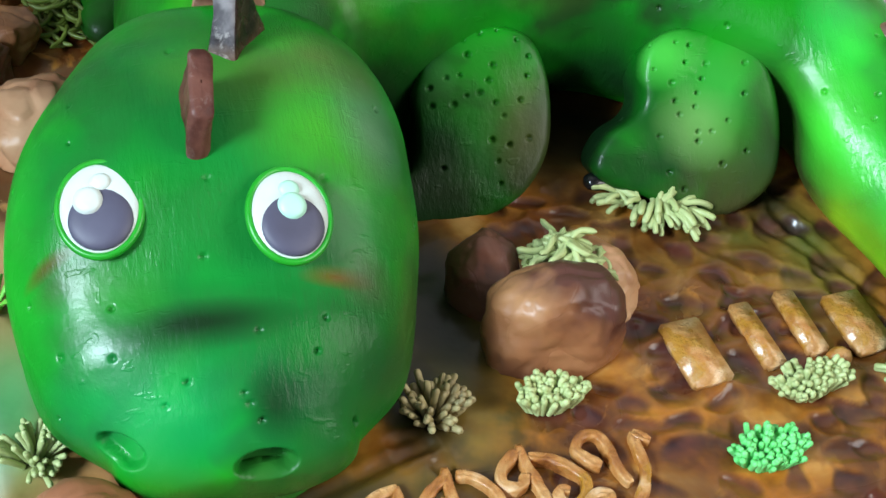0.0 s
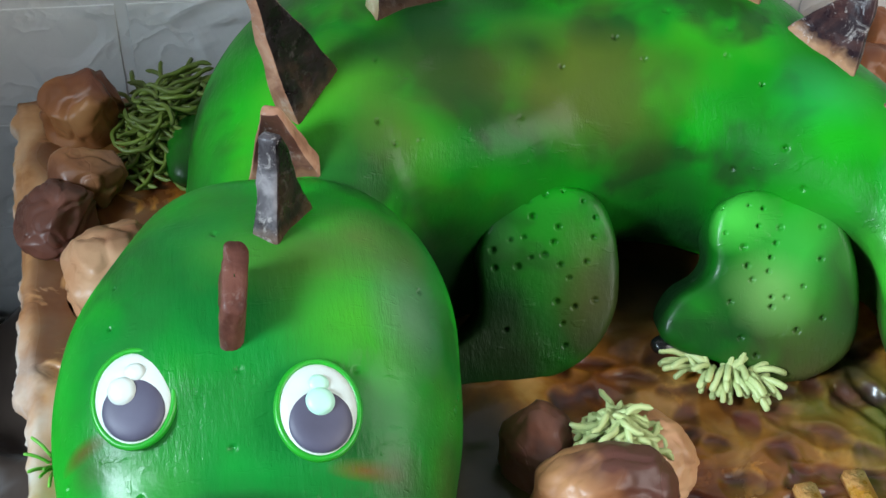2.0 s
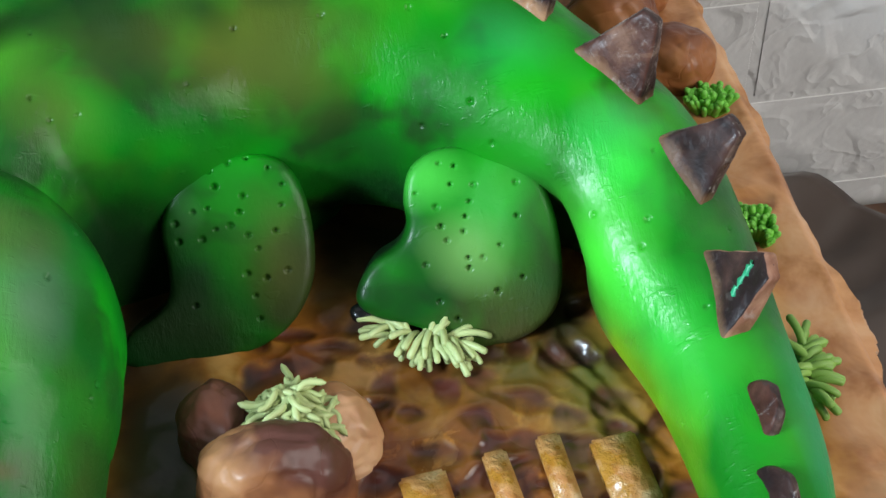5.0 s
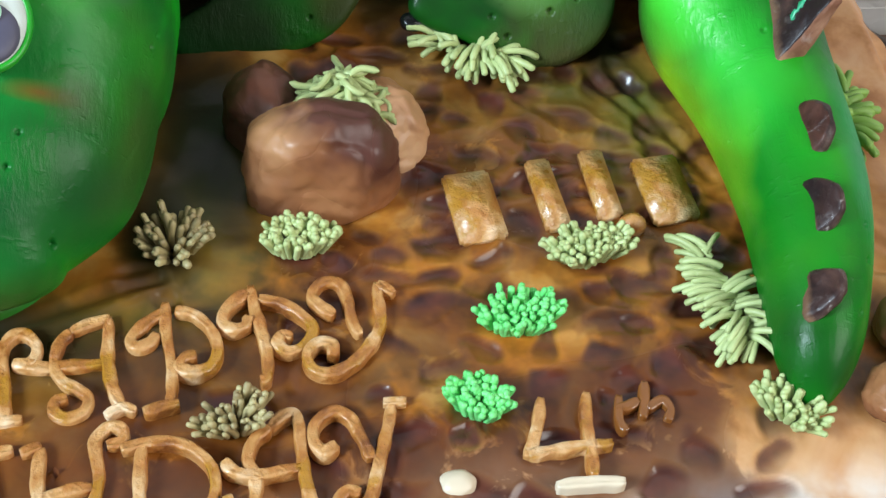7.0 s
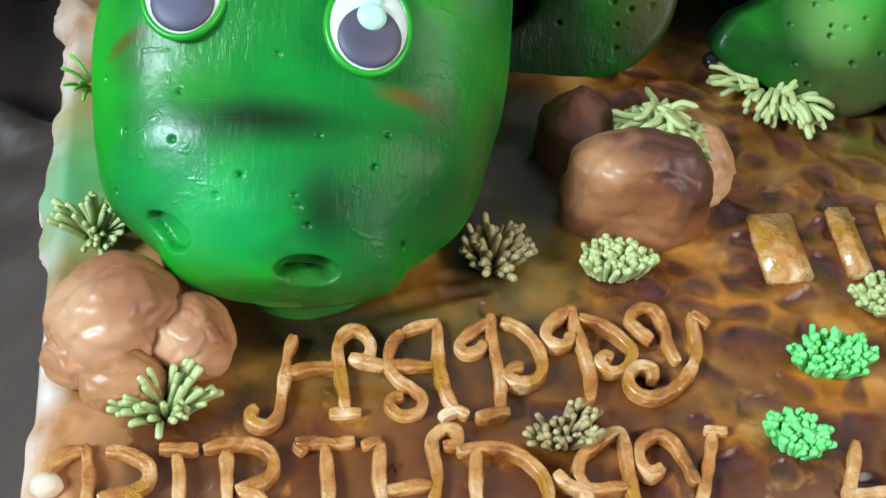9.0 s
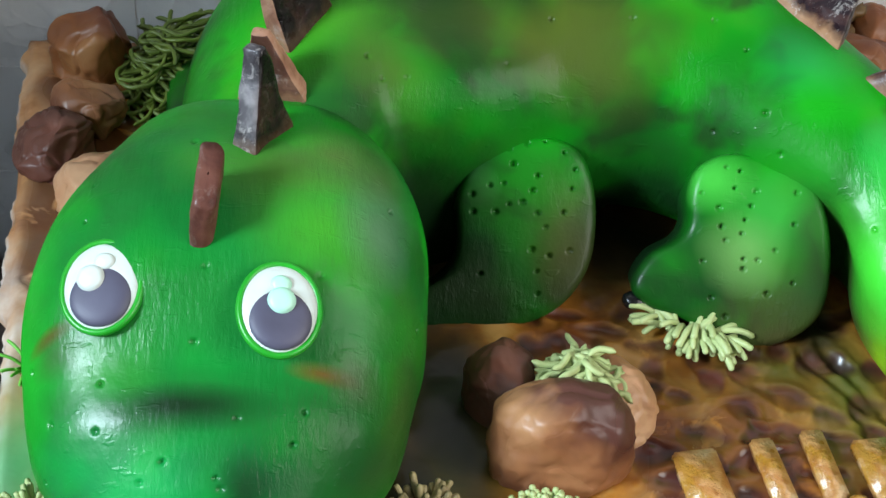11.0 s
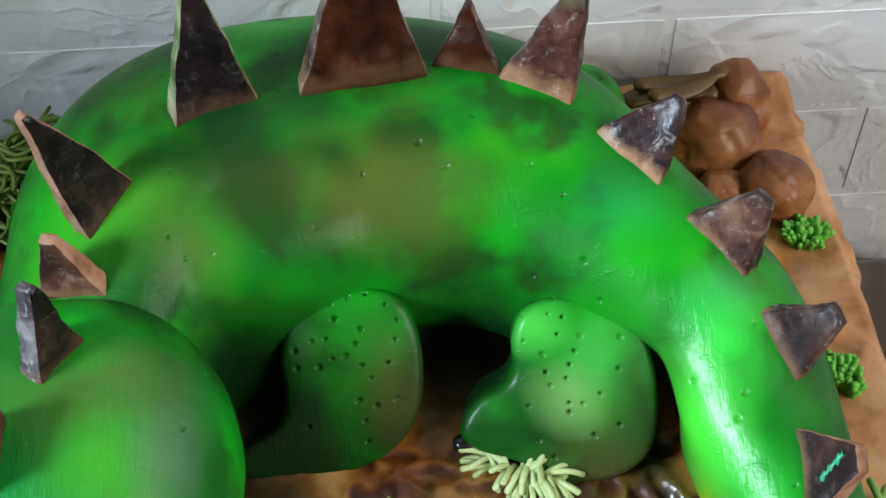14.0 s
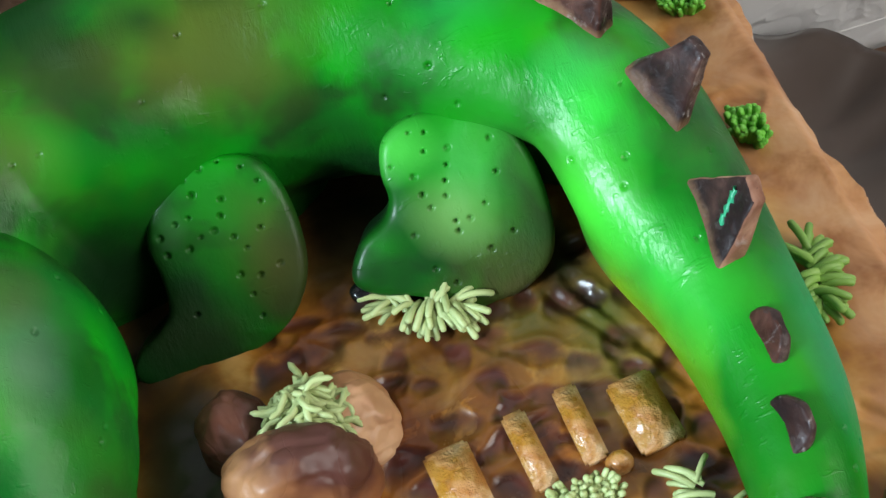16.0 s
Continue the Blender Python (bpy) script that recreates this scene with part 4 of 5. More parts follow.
def make_dinosaur():
    rng = np.random.default_rng(5)
    shapes = []

    def normals(v, f):
        q = np.array([t[:3] for t in f])
        n = np.cross(v[q[:, 1]] - v[q[:, 0]], v[q[:, 2]] - v[q[:, 0]])
        out = np.zeros_like(v)
        for k in range(3):
            np.add.at(out, q[:, k], n)
        mid = v.mean(0) * np.array([1, 1, 0.6])
        out /= np.linalg.norm(out, axis=1)[:, None] + 1e-12
        if np.sum(out * (v - mid)) < 0:
            out = -out
        return out

    def pricked(v, f, count, low, extra=(), radius=0.0008, depth=0.0016):
        """Pin pricks pressed into the icing."""
        n = normals(v, f)
        up = np.flatnonzero((v[:, 2] > low) & (n[:, 2] > 0.1))
        chosen = [v[i] for i in rng.choice(up, count, replace=False)] + [v[np.argmin(((v - np.array(e)) ** 2).sum(1))] for e in extra]
        off = np.zeros(len(v))
        for c in chosen:
            d2 = ((v - c) ** 2).sum(1)
            s = radius * rng.uniform(0.75, 1.3)
            off -= depth * rng.uniform(0.7, 1.3) * np.exp(-(d2 / s ** 2) ** 1.5)
        return v + n * off[:, None]

    v, f = head_shape()
    n = normals(v, f)
    # nostrils and shallow dips of the snout
    for at, rx, ry, rz, deep in [((0.091, 0.101, 0.0315), 0.0112, 0.008, 0.0056, 0.0085), ((0.0435, 0.1125, 0.033), 0.0115, 0.009, 0.0055, 0.0045)]:
        q = ((v[:, 0] - at[0]) / rx) ** 2 + ((v[:, 1] - at[1]) / ry) ** 2 + ((v[:, 2] - at[2]) / rz) ** 2
        v = v - n * (deep * smooth_step(0, 0.5, 1.05 - q))[:, None]
    # the groove of the mouth along the foot of the snout, and the swollen brow
    v = v + n * (0.003 * np.exp(-((v[:, 1] - 0.185) / 0.02) ** 2) * (v[:, 2] > 0.03))[:, None]
    v = v - n * (0.0025 * np.exp(-((v[:, 1] - 0.147) / 0.009) ** 2 - ((v[:, 0] - 0.086) / 0.04) ** 2) * (v[:, 2] > 0.04))[:, None]
    known = [(0.077, 0.156, 0.072), (0.092, 0.131, 0.064), (0.047, 0.144, 0.066), (0.113, 0.135, 0.062), (0.119, 0.117, 0.031), (0.14, 0.208, 0.082), (0.045, 0.128, 0.06), (0.068, 0.12, 0.055), (0.085, 0.118, 0.05), (0.09, 0.11, 0.045)]
    v = pricked(v, f, 22, 0.03, known)
    shapes.append((v, f, 0))
    v, f = body_shape()
    known = [(0.24, 0.31, 0.096), (0.208, 0.308, 0.097), (0.217, 0.349, 0.104), (0.343, 0.216, 0.052), (0.15, 0.277, 0.091), (0.142, 0.276, 0.091), (0.352, 0.247, 0.069), (0.376, 0.219, 0.056)]
    v = pricked(v, f, 46, 0.02, known)
    shapes.append((v, f, 0))
    legs = [
        ([],
         ((0.195, 0.234), [(-0.0245, 0.050), (-0.018, 0.064), (-0.006, 0.0725), (0.010, 0.075), (0.0224, 0.0716), (0.029, 0.0637), (0.0325, 0.0485), (0.0318, 0.0287), (0.026, 0.0147), (0.016, 0.0046), (0.0, -0.002), (-0.02, -0.004), (-0.038, -0.004), (-0.046, 0.003), (-0.042, 0.011), (-0.031, 0.017), (-0.0245, 0.025), (-0.0235, 0.038)], 0.03)),
        ([],
         ((0.293, 0.225), [(-0.031, 0.057), (-0.027, 0.069), (-0.016, 0.075), (-0.004, 0.0745), (0.0125, 0.0695), (0.0215, 0.058), (0.0255, 0.0385), (0.024, 0.0157), (0.0155, 0.0037), (0.0, -0.003), (-0.0142, -0.002), (-0.030, 0.008), (-0.046, 0.014), (-0.053, 0.022), (-0.046, 0.0345), (-0.035, 0.0405), (-0.0305, 0.048)], 0.03)),
        ([(0.095, 0.381, 0.026, 0.026, 0.028, 0.031, 0, 30), (0.060, 0.374, 0.008, 0.013, 0.024, 0.010, 0, -14)], None),
        ([(0.306, 0.391, 0.028, 0.022, 0.023, 0.031, 0, -30), (0.335, 0.395, 0.010, 0.018, 0.014, 0.011, 0, 0)], None),
    ]
    # legs: pricked slabs of icing in front, plain lumps behind
    for balls, slab in legs:
        v, f = blob_shape(balls, slab)
        v[:, 2] = np.maximum(v[:, 2], -0.002)
        holes = []
        if slab:
            (x, y), outline, _ = slab
            holes = [np.array([x + u, y + w * 0.622, w * 0.783]) for u, w in (PRICKS_FORE if x < 0.25 else PRICKS_HIND)]
        shapes.append((pricked(v, f, 3, 0.015, holes, radius=0.0009, depth=0.0018), f, 0))
    # one black claw shows at the toe
    way = (math.cos(radians(195)), math.sin(radians(195)), 0.1)
    shapes.append((*dome((0.2445, 0.238, 0.0105), way, (0, 0, 1), 0.0045, 0.0036, 0.007, 20, 6), 5))
    # the lower lip lies on the icing under the snout
    shapes.append((*dome((0.09, 0.1315, 0.0005), (0, 0, 1), (0, 1, 0), 0.027, 0.0225, 0.0075, 64, 8), 0))
    # eyes: rim, white, pupil and two lights
    for x, y, z, lean in [(0.1045, 0.1592, 0.0838, 0.14), (0.0472, 0.1703, 0.0825, -0.16)]:
        nrm = Vector((lean, -0.42, 0.9)).normalized()
        up = Vector((0, 0.9, 0.42))
        side = up.cross(nrm).normalized()
        upv = nrm.cross(side)

        def at(a, b, c):
            return tuple(Vector((x, y, z)) + side * a + upv * b + nrm * c)

        shapes.append((*ring_shape(at(0, 0, 0), nrm, up, 0.0129, 0.0155, 0.0012), 4))
        shapes.append((*dome(at(0, 0, 0), nrm, up, 0.0126, 0.015, 0.0032), 1))
        shapes.append((*dome(at(0.0002, -0.0036, 0.0012), nrm, up, 0.0104, 0.0106, 0.003), 3))
        shapes.append((*dome(at(0.0003 if lean > 0 else -0.0028, 0.0018, 0.0028), nrm, up, 0.0048, 0.0048, 0.0032, 28, 7), 2 if lean > 0 else 1))
        shapes.append((*dome(at(0.0002 if lean > 0 else 0.0012, 0.0078, 0.0018), nrm, up, 0.0036, 0.0032, 0.0026, 24, 6), 2 if lean > 0 else 1))
    V, Fc, M, base = [], [], [], 0
    for v, f, index in shapes:
        V.append(np.asarray(v))
        Fc += [tuple(int(i) + base for i in t) for t in f]
        M += [index] * len(f)
        base += len(v)
    me = bpy.data.meshes.new("dinosaur_cake")
    me.from_pydata(np.concatenate(V).tolist(), [], Fc)
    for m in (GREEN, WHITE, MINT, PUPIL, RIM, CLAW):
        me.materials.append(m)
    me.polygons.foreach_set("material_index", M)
    me.polygons.foreach_set("use_smooth", [True] * len(me.polygons))
    bm = bmesh.new()
    bm.from_mesh(me)
    bmesh.ops.recalc_face_normals(bm, faces=bm.faces[:])
    bm.to_mesh(me)
    bm.free()
    return tagged(new("dinosaur_cake", me), "glossy green airbrushed fondant dinosaur curled on the brown icing", "cake figure")


make_dinosaur()


# ---- chocolate spikes ----
def make_spike_thing(a, b, tip, thick, seed, blunt=0.16, taper=0.3, face=None, ends=None, label="dark brown airbrushed chocolate shard standing on the green back"):
    """A thick broken chocolate triangle from a to b at its foot, up to its tip: two faces, two narrow ends."""
    a, b, tip = Vector(a), Vector(b), Vector(tip)
    mid = (a + b) / 2
    along, rise = b - a, tip - mid
    up = (rise - along * (rise.dot(along) / along.length_squared)).normalized()
    across = along.normalized().cross(up)
    a, b = a - up * 0.006, b - up * 0.006
    bm = bmesh.new()
    rise_layer = bm.verts.layers.float.new("rise")
    rows, n = [], 19
    # a rectangle with worn corners: the corner's turns, then the side's steps
    outline = []
    for q, (sx, sz) in enumerate(((1, 1), (-1, 1), (-1, -1), (1, -1))):
        outline += [(sx, sz, radians(90 * q + turn)) for turn in (8, 45, 82)]
        nx, nz = ((-1, 1), (-1, -1), (1, -1), (1, 1))[q]
        outline += [(sx + (nx - sx) * f, sz + (nz - sz) * f, radians(90 * q + 90)) for f in (0.2, 0.4, 0.6, 0.8)]
    m = len(outline)
    for k in range(n):
        s = k / (n - 1)
        e = 1 - (1 - blunt) * s ** (1.08 if seed < 12 else 2.6)
        c = (a + b) / 2 * (1 - s) + tip * s
        w = along.length / 2 * e
        t = thick / 2 * (1 - taper * s)
        r = min(0.004 if seed > 11 else 0.0024 if seed == 0 else 0.0015, w * 0.6, t * 0.85 if seed > 11 else t * 0.6)
        row = []
        for sx, sz, turn in outline:
            p = c + along.normalized() * (sx * (w - r) + r * math.cos(turn)) + across * (sz * (t - r) + r * math.sin(turn))
            d = noise.noise_vector(p * 70 + Vector((seed, 0, 0))) * (0.0022 if seed > 11 else 0.0013) + noise.noise_vector(p * 260) * 0.0004
            row.append(p + d)
        rows.append(row)
    for s in (0.6, 0.05):
        c = sum(rows[n - 1], Vector()) / m
        rows.append([c + (p - c) * s + up * 0.0007 for p in rows[n - 1]])
    org = mid
    rows = [[p - org for p in r] for r in rows]
    verts = grid(bm, rows, close_v=True)
    for k, row in enumerate(verts):
        for vert in row:
            vert[rise_layer] = min(1.0, k / (n - 1))
    bm.faces.new(verts[0])
    bmesh.ops.recalc_face_normals(bm, faces=bm.faces[:])
    for f in bm.faces:
        if abs(f.normal.dot(across)) < 0.7:
            f.material_index = 1
    ob = part("chocolate_spike", bm, face, None, label)
    ob.data.materials.append(ends)
    if seed == 11:
        # a scratch of bright green sugar on its face
        side = across if across.dot(Vector((-0.4, -0.6, 0.7))) > 0 else -across
        strip = bmesh.new()
        rows = []
        for i in range(12):
            s = i / 11
            t = thick / 2 * (1 - taper * (0.25 + 0.5 * s))
            p = up * (rise.length * (0.2 + 0.55 * s)) + along.normalized() * (0.004 - 0.007 * s + 0.0006 * math.sin(i * 2.6)) + side * (t + 0.0004)
            w = along.normalized() * (0.0009 * (1 + 0.6 * math.sin(i * 1.7)))
            rows.append([p - w - side * 0.0015, p - w, p + w, p + w - side * 0.0015])
        grid(strip, rows)
        part("scratch", strip, SCRATCH, ob, "bright green sugar scratch")
    ob.location = org
    return tagged(ob, category="chocolate shard", group="spikes along the back")


SPIKES = [
    ((0.0778, 0.177, 0.090), (0.080, 0.206, 0.099), (0.081, 0.192, 0.1125), 0.0085, 0.8),
    ((0.0900, 0.2195, 0.099), (0.1025, 0.241, 0.099), (0.0945, 0.236, 0.131), 0.0115, 0.16),
    ((0.0860, 0.273, 0.088), (0.1135, 0.268, 0.090), (0.095, 0.271, 0.113), 0.010, 0.25),
    ((0.1005, 0.288, 0.091), (0.1195, 0.311, 0.099), (0.0905, 0.299, 0.149), 0.011, 0.12),
    ((0.1330, 0.331, 0.105), (0.167, 0.344, 0.1095), (0.147, 0.352, 0.164), 0.012, 0.1),
    ((0.1835, 0.347, 0.110), (0.234, 0.355, 0.1105), (0.211, 0.367, 0.172), 0.012, 0.1),
    ((0.2390, 0.360, 0.110), (0.2665, 0.351, 0.108), (0.253, 0.364, 0.130), 0.008, 0.1),
    ((0.2655, 0.351, 0.108), (0.294, 0.338, 0.102), (0.2965, 0.352, 0.152), 0.011, 0.12),
    ((0.3030, 0.327, 0.099), (0.327, 0.305, 0.091), (0.3315, 0.3225, 0.114), 0.010, 0.2),
    ((0.3340, 0.291, 0.087), (0.356, 0.265, 0.076), (0.3565, 0.279, 0.104), 0.010, 0.22),
    ((0.3595, 0.2535, 0.072), (0.370, 0.227, 0.060), (0.3785, 0.2375, 0.086), 0.009, 0.3),
    ((0.3690, 0.209, 0.056), (0.368, 0.175, 0.047), (0.3785, 0.187, 0.068), 0.011, 0.3),
    ((0.3680, 0.159, 0.044), (0.368, 0.137, 0.0405), (0.3715, 0.148, 0.0485), 0.0065, 0.45),
    ((0.3650, 0.129, 0.0385), (0.3663, 0.107, 0.0355), (0.3695, 0.117, 0.043), 0.0062, 0.45),
    ((0.3600, 0.096, 0.0325), (0.3585, 0.080, 0.028), (0.363, 0.087, 0.037), 0.006, 0.6),
]
LOOKS = [(ROSE_FACE, ROSE_FACE), (BLACK_FACE, LIT_EDGE), (TAN_FACE, TAN_EDGE), (BLACK_FACE, TAN_EDGE), (BLACK_FACE, MOSS_EDGE), (RED_FACE, DARK_EDGE), (RED_FACE, DARK_EDGE), (TIPPED_FACE, DARK_EDGE),
         (FROST_FACE, DARK_EDGE), (TAN_FACE, DARK_EDGE), (BROWN_FACE, DARK_EDGE), (BROWN_FACE, TAN_EDGE), (TAN_FACE, DARK_EDGE), (BROWN_FACE, DARK_EDGE), (BROWN_FACE, DARK_EDGE)]
SHARD_LABELS = {0: "reddish tan chocolate bar standing on the green brow", 1: "black chocolate shard with lit grey ends on the head", 2: "small tan chocolate shard standing on the green neck", 3: "black chocolate shard with a broken tan edge on the back",
                4: "black chocolate shard with a greenish broken edge on the back", 5: "tall reddish brown chocolate shard standing on the green back", 6: "small reddish brown chocolate shard on the green back", 7: "brown chocolate shard with a pale tip on the back",
                8: "frosted dark chocolate shard with a tan foot", 9: "tan and grey chocolate shard leaning on the back", 11: "brown chocolate shard with a green sugar scratch"}
for k, (a, b, tip, thick, blunt) in enumerate(SPIKES):
    plain = "small brown chocolate chip pressed into the green tail" if k > 11 else "dark brown airbrushed chocolate shard standing on the green back"
    make_spike_thing(a, b, tip, thick, k, blunt, 0.1 if k == 0 else 0.4 if k == 1 else 0.5, *LOOKS[k], label=SHARD_LABELS.get(k, plain))


# ---- rocks ----
def make_rock_thing(x, y, rx, ry, h, turn, seed, label, z=0.0, facets=9):
    rng = random.Random(seed)
    folded = seed in (7, 8, 9, 10)
    planes = [(Vector((rng.gauss(0, 1), rng.gauss(0, 1), rng.gauss(0.3, 0.8))).normalized(), rng.uniform(*((0.62, 0.86) if folded else (0.78, 0.95)))) for _ in range(facets)]
    bm = bmesh.new()
    bmesh.ops.create_icosphere(bm, subdivisions=5, radius=1)
    for v in bm.verts:
        p = v.co.copy()
        for n, d in planes:
            over = p.dot(n) - d
            if over > 0:
                p -= n * over * (0.92 if folded else 0.7)
        p += v.co * (0.10 * noise.noise(v.co * 1.7 + Vector((seed * 3.1, 0, 0))) + 0.03 * noise.noise(v.co * 5 + Vector((0, seed, 0))))
        line = noise.noise(v.co * 1.15 + Vector((seed * 7.3, seed, 2)))
        p -= v.co * (0.1 if folded else 0.05) * math.exp(-(line / (0.07 if folded else 0.04)) ** 2)
        line = noise.noise(v.co * 1.9 + Vector((2, seed * 5.1, seed)))
        p -= v.co * 0.022 * math.exp(-(line / 0.03) ** 2)
        if v.co.z < 0:
            wide = 1.02 / max(0.5, math.sqrt(max(0.0, 1 - 0.8 * v.co.z ** 2)))
            p.x, p.y = p.x * wide, p.y * wide
        p.z = p.z * 0.62 + 0.38 if p.z > -0.6 else 0.0
        v.co = Vector((p.x * rx, p.y * ry, max(p.z, -0.03) * h))
    ob = part("fondant_rock", bm, {TANNED: TAN_ROCK, ORANGE: ORANGE_ROCK, DARKER: DARK_ROCK}.get(label, ROCK), None, label)
    ob.matrix_world = pose(x, y, z - 0.001, 0, 0, turn)
    return tagged(ob, category="cake rock", group="fondant rocks on the icing")


BROWN, TANNED = "marbled brown fondant rock sitting on the icing ground", "tan and orange fondant rock sitting on the icing ground"
ORANGE, DARKER = "orange brown fondant rock sitting at the back of the icing", "dark brown fondant rock sitting behind a larger one"
ROCKS = [
    (0.2045, 0.166, 0.0275, 0.0195, 0.038, 0, 1, BROWN), (0.1855, 0.195, 0.0145, 0.016, 0.027, 10, 2, DARKER), (0.226, 0.187, 0.017, 0.019, 0.024, 30, 3, TANNED),
    (0.032, 0.098, 0.022, 0.020, 0.030, 20, 4, TANNED), (0.055, 0.094, 0.0145, 0.0135, 0.021, -20, 5, TANNED), (0.037, 0.077, 0.014, 0.011, 0.016, 0, 6, BROWN), (0.021, 0.086, 0.011, 0.011, 0.014, 0, 16, TANNED),
    (0.011, 0.402, 0.021, 0.017, 0.032, 0, 7, ORANGE), (0.014, 0.361, 0.018, 0.015, 0.023, 0, 8, BROWN), (0.001, 0.335, 0.018, 0.020, 0.022, 30, 9, DARKER), (0.028, 0.302, 0.024, 0.027, 0.026, 0, 10, TANNED),
    (0.371, 0.393, 0.024, 0.020, 0.031, 0, 11, ORANGE), (0.387, 0.42, 0.017, 0.018, 0.030, 0, 12, ORANGE), (0.371, 0.366, 0.013, 0.011, 0.015, 0, 13, ORANGE), (0.394, 0.364, 0.018, 0.018, 0.024, 40, 14, ORANGE),
    (0.402, 0.093, 0.016, 0.014, 0.018, 0, 15, TANNED), (0.396, 0.066, 0.021, 0.015, 0.017, 0, 17, BROWN),
]
for args in ROCKS:
    make_rock_thing(*args)
for k in range(4):
    bm = bmesh.new()
    rows = []
    for i in range(15):
        s = i / 14
        w = 0.0042 * (0.35 + 0.65 * math.sin(math.pi * min(1, s * 1.15 + 0.05)) ** 0.5) if s < 0.9 else 0.003
        c = Vector((-0.021 + 0.042 * s, 0.003 * math.sin(s * 3 + k), 0.0015 * math.sin(s * 4 + k)))
        rows.append([c + Vector((0, w * math.cos(2 * math.pi * j / 12), 0.0028 * math.sin(2 * math.pi * j / 12) + 0.0006 * math.cos(6 * math.pi * j / 6))) for j in range(12)])
    verts = grid(bm, rows, close_v=True)
    bm.faces.new(verts[0])
    bm.faces.new(verts[-1][::-1])
    bmesh.ops.recalc_face_normals(bm, faces=bm.faces[:])
    ob = tagged(part("chocolate_flake", bm, FLAKE, None, "ridged olive brown chocolate flake lying behind the back"), category="chocolate flake", group="chocolate flakes")
    ob.matrix_world = pose(0.35 + 0.003 * k, 0.416 - 0.007 * (k % 2), 0.018 + 0.0045 * k, 0, -4 + 3 * k, 8 + 6 * k)


# ---- sugar grass ----
def strand(bm, foot, way, length, r, droop, sides=7, steps=6):
    p, d, rows = Vector(foot), Vector(way).normalized(), []
    side = d.orthogonal().normalized()
    for k in range(steps):
        rows.append((p.copy(), d.copy(), r))
        p += d * (length / (steps - 1))
        d = (d + Vector((0, 0, -droop / steps))).normalized()
        if p.z < r * 0.9:
            p.z, d = r * 0.9, Vector((d.x, d.y, max(d.z, 0.0))).normalized() if (d.x or d.y) else d
    end, d, _ = rows[-1]
    rows += [(end + d * r * 0.6, d, r * 0.75), (end + d * r * 0.85, d, r * 0.1)]
    rings = []
    for c, d, q in rows:
        s = (side - d * side.dot(d)).normalized()
        t = d.cross(s)
        rings.append([c + s * (q * math.cos(2 * math.pi * j / sides)) + t * (q * math.sin(2 * math.pi * j / sides)) for j in range(sides)])
    grid(bm, rings, close_v=True)


def make_tuft(x, y, rx, ry, count, length, r, spread, droop, material, turn, seed, label, z=0.0):
    rng = random.Random(seed)
    bm = bmesh.new()
    for k in range(count):
        a, q = rng.uniform(0, 2 * math.pi), math.sqrt(rng.uniform(0, 1))
        px, py = math.cos(a) * q, math.sin(a) * q
        foot = (px * rx * 0.55, py * ry * 0.55, 0.0005)
        way = Vector((px * spread * rx / max(rx, ry) + rng.gauss(0, 0.12), py * spread * ry / max(rx, ry) + rng.gauss(0, 0.12), 1.0))
        strand(bm, foot, way, length * rng.uniform(0.75, 1.2), r * rng.uniform(0.85, 1.12), droop * rng.uniform(0.6, 1.3))
    ob = part("sugar_grass", bm, material, None, label)
    ob.matrix_world = pose(x, y, z, 0, 0, turn)
    return tagged(ob, category="sugar grass", group="grass tufts on the icing")


def make_fan(x, y, half, count, length, r, material, turn, seed, label, z=0.0, lift=0.5, arc=1.2):
    """Strands lying side by side from a crest, combed out to both ends."""
    rng = random.Random(seed)
    bm = bmesh.new()
    for k in range(count):
        u = rng.uniform(-1, 1)
        a = -math.pi / 2 + u * arc + rng.gauss(0, 0.18)
        if rng.random() < 0.35:
            a = math.pi / 2 - u * arc * 0.9 + rng.gauss(0, 0.3)
        foot = (u * half + rng.gauss(0, 0.001), rng.gauss(0, 0.0015), 0.002 + rng.uniform(0, 0.005))
        way = (math.cos(a), math.sin(a), lift + rng.uniform(-0.2, 0.5))
        strand(bm, foot, way, length * rng.uniform(0.7, 1.15), r * rng.uniform(0.85, 1.1), rng.uniform(1.0, 1.9))
    ob = part("sugar_grass", bm, material, None, label)
    ob.matrix_world = pose(x, y, z, 0, 0, turn)
    return tagged(ob, category="sugar grass", group="grass tufts on the icing")


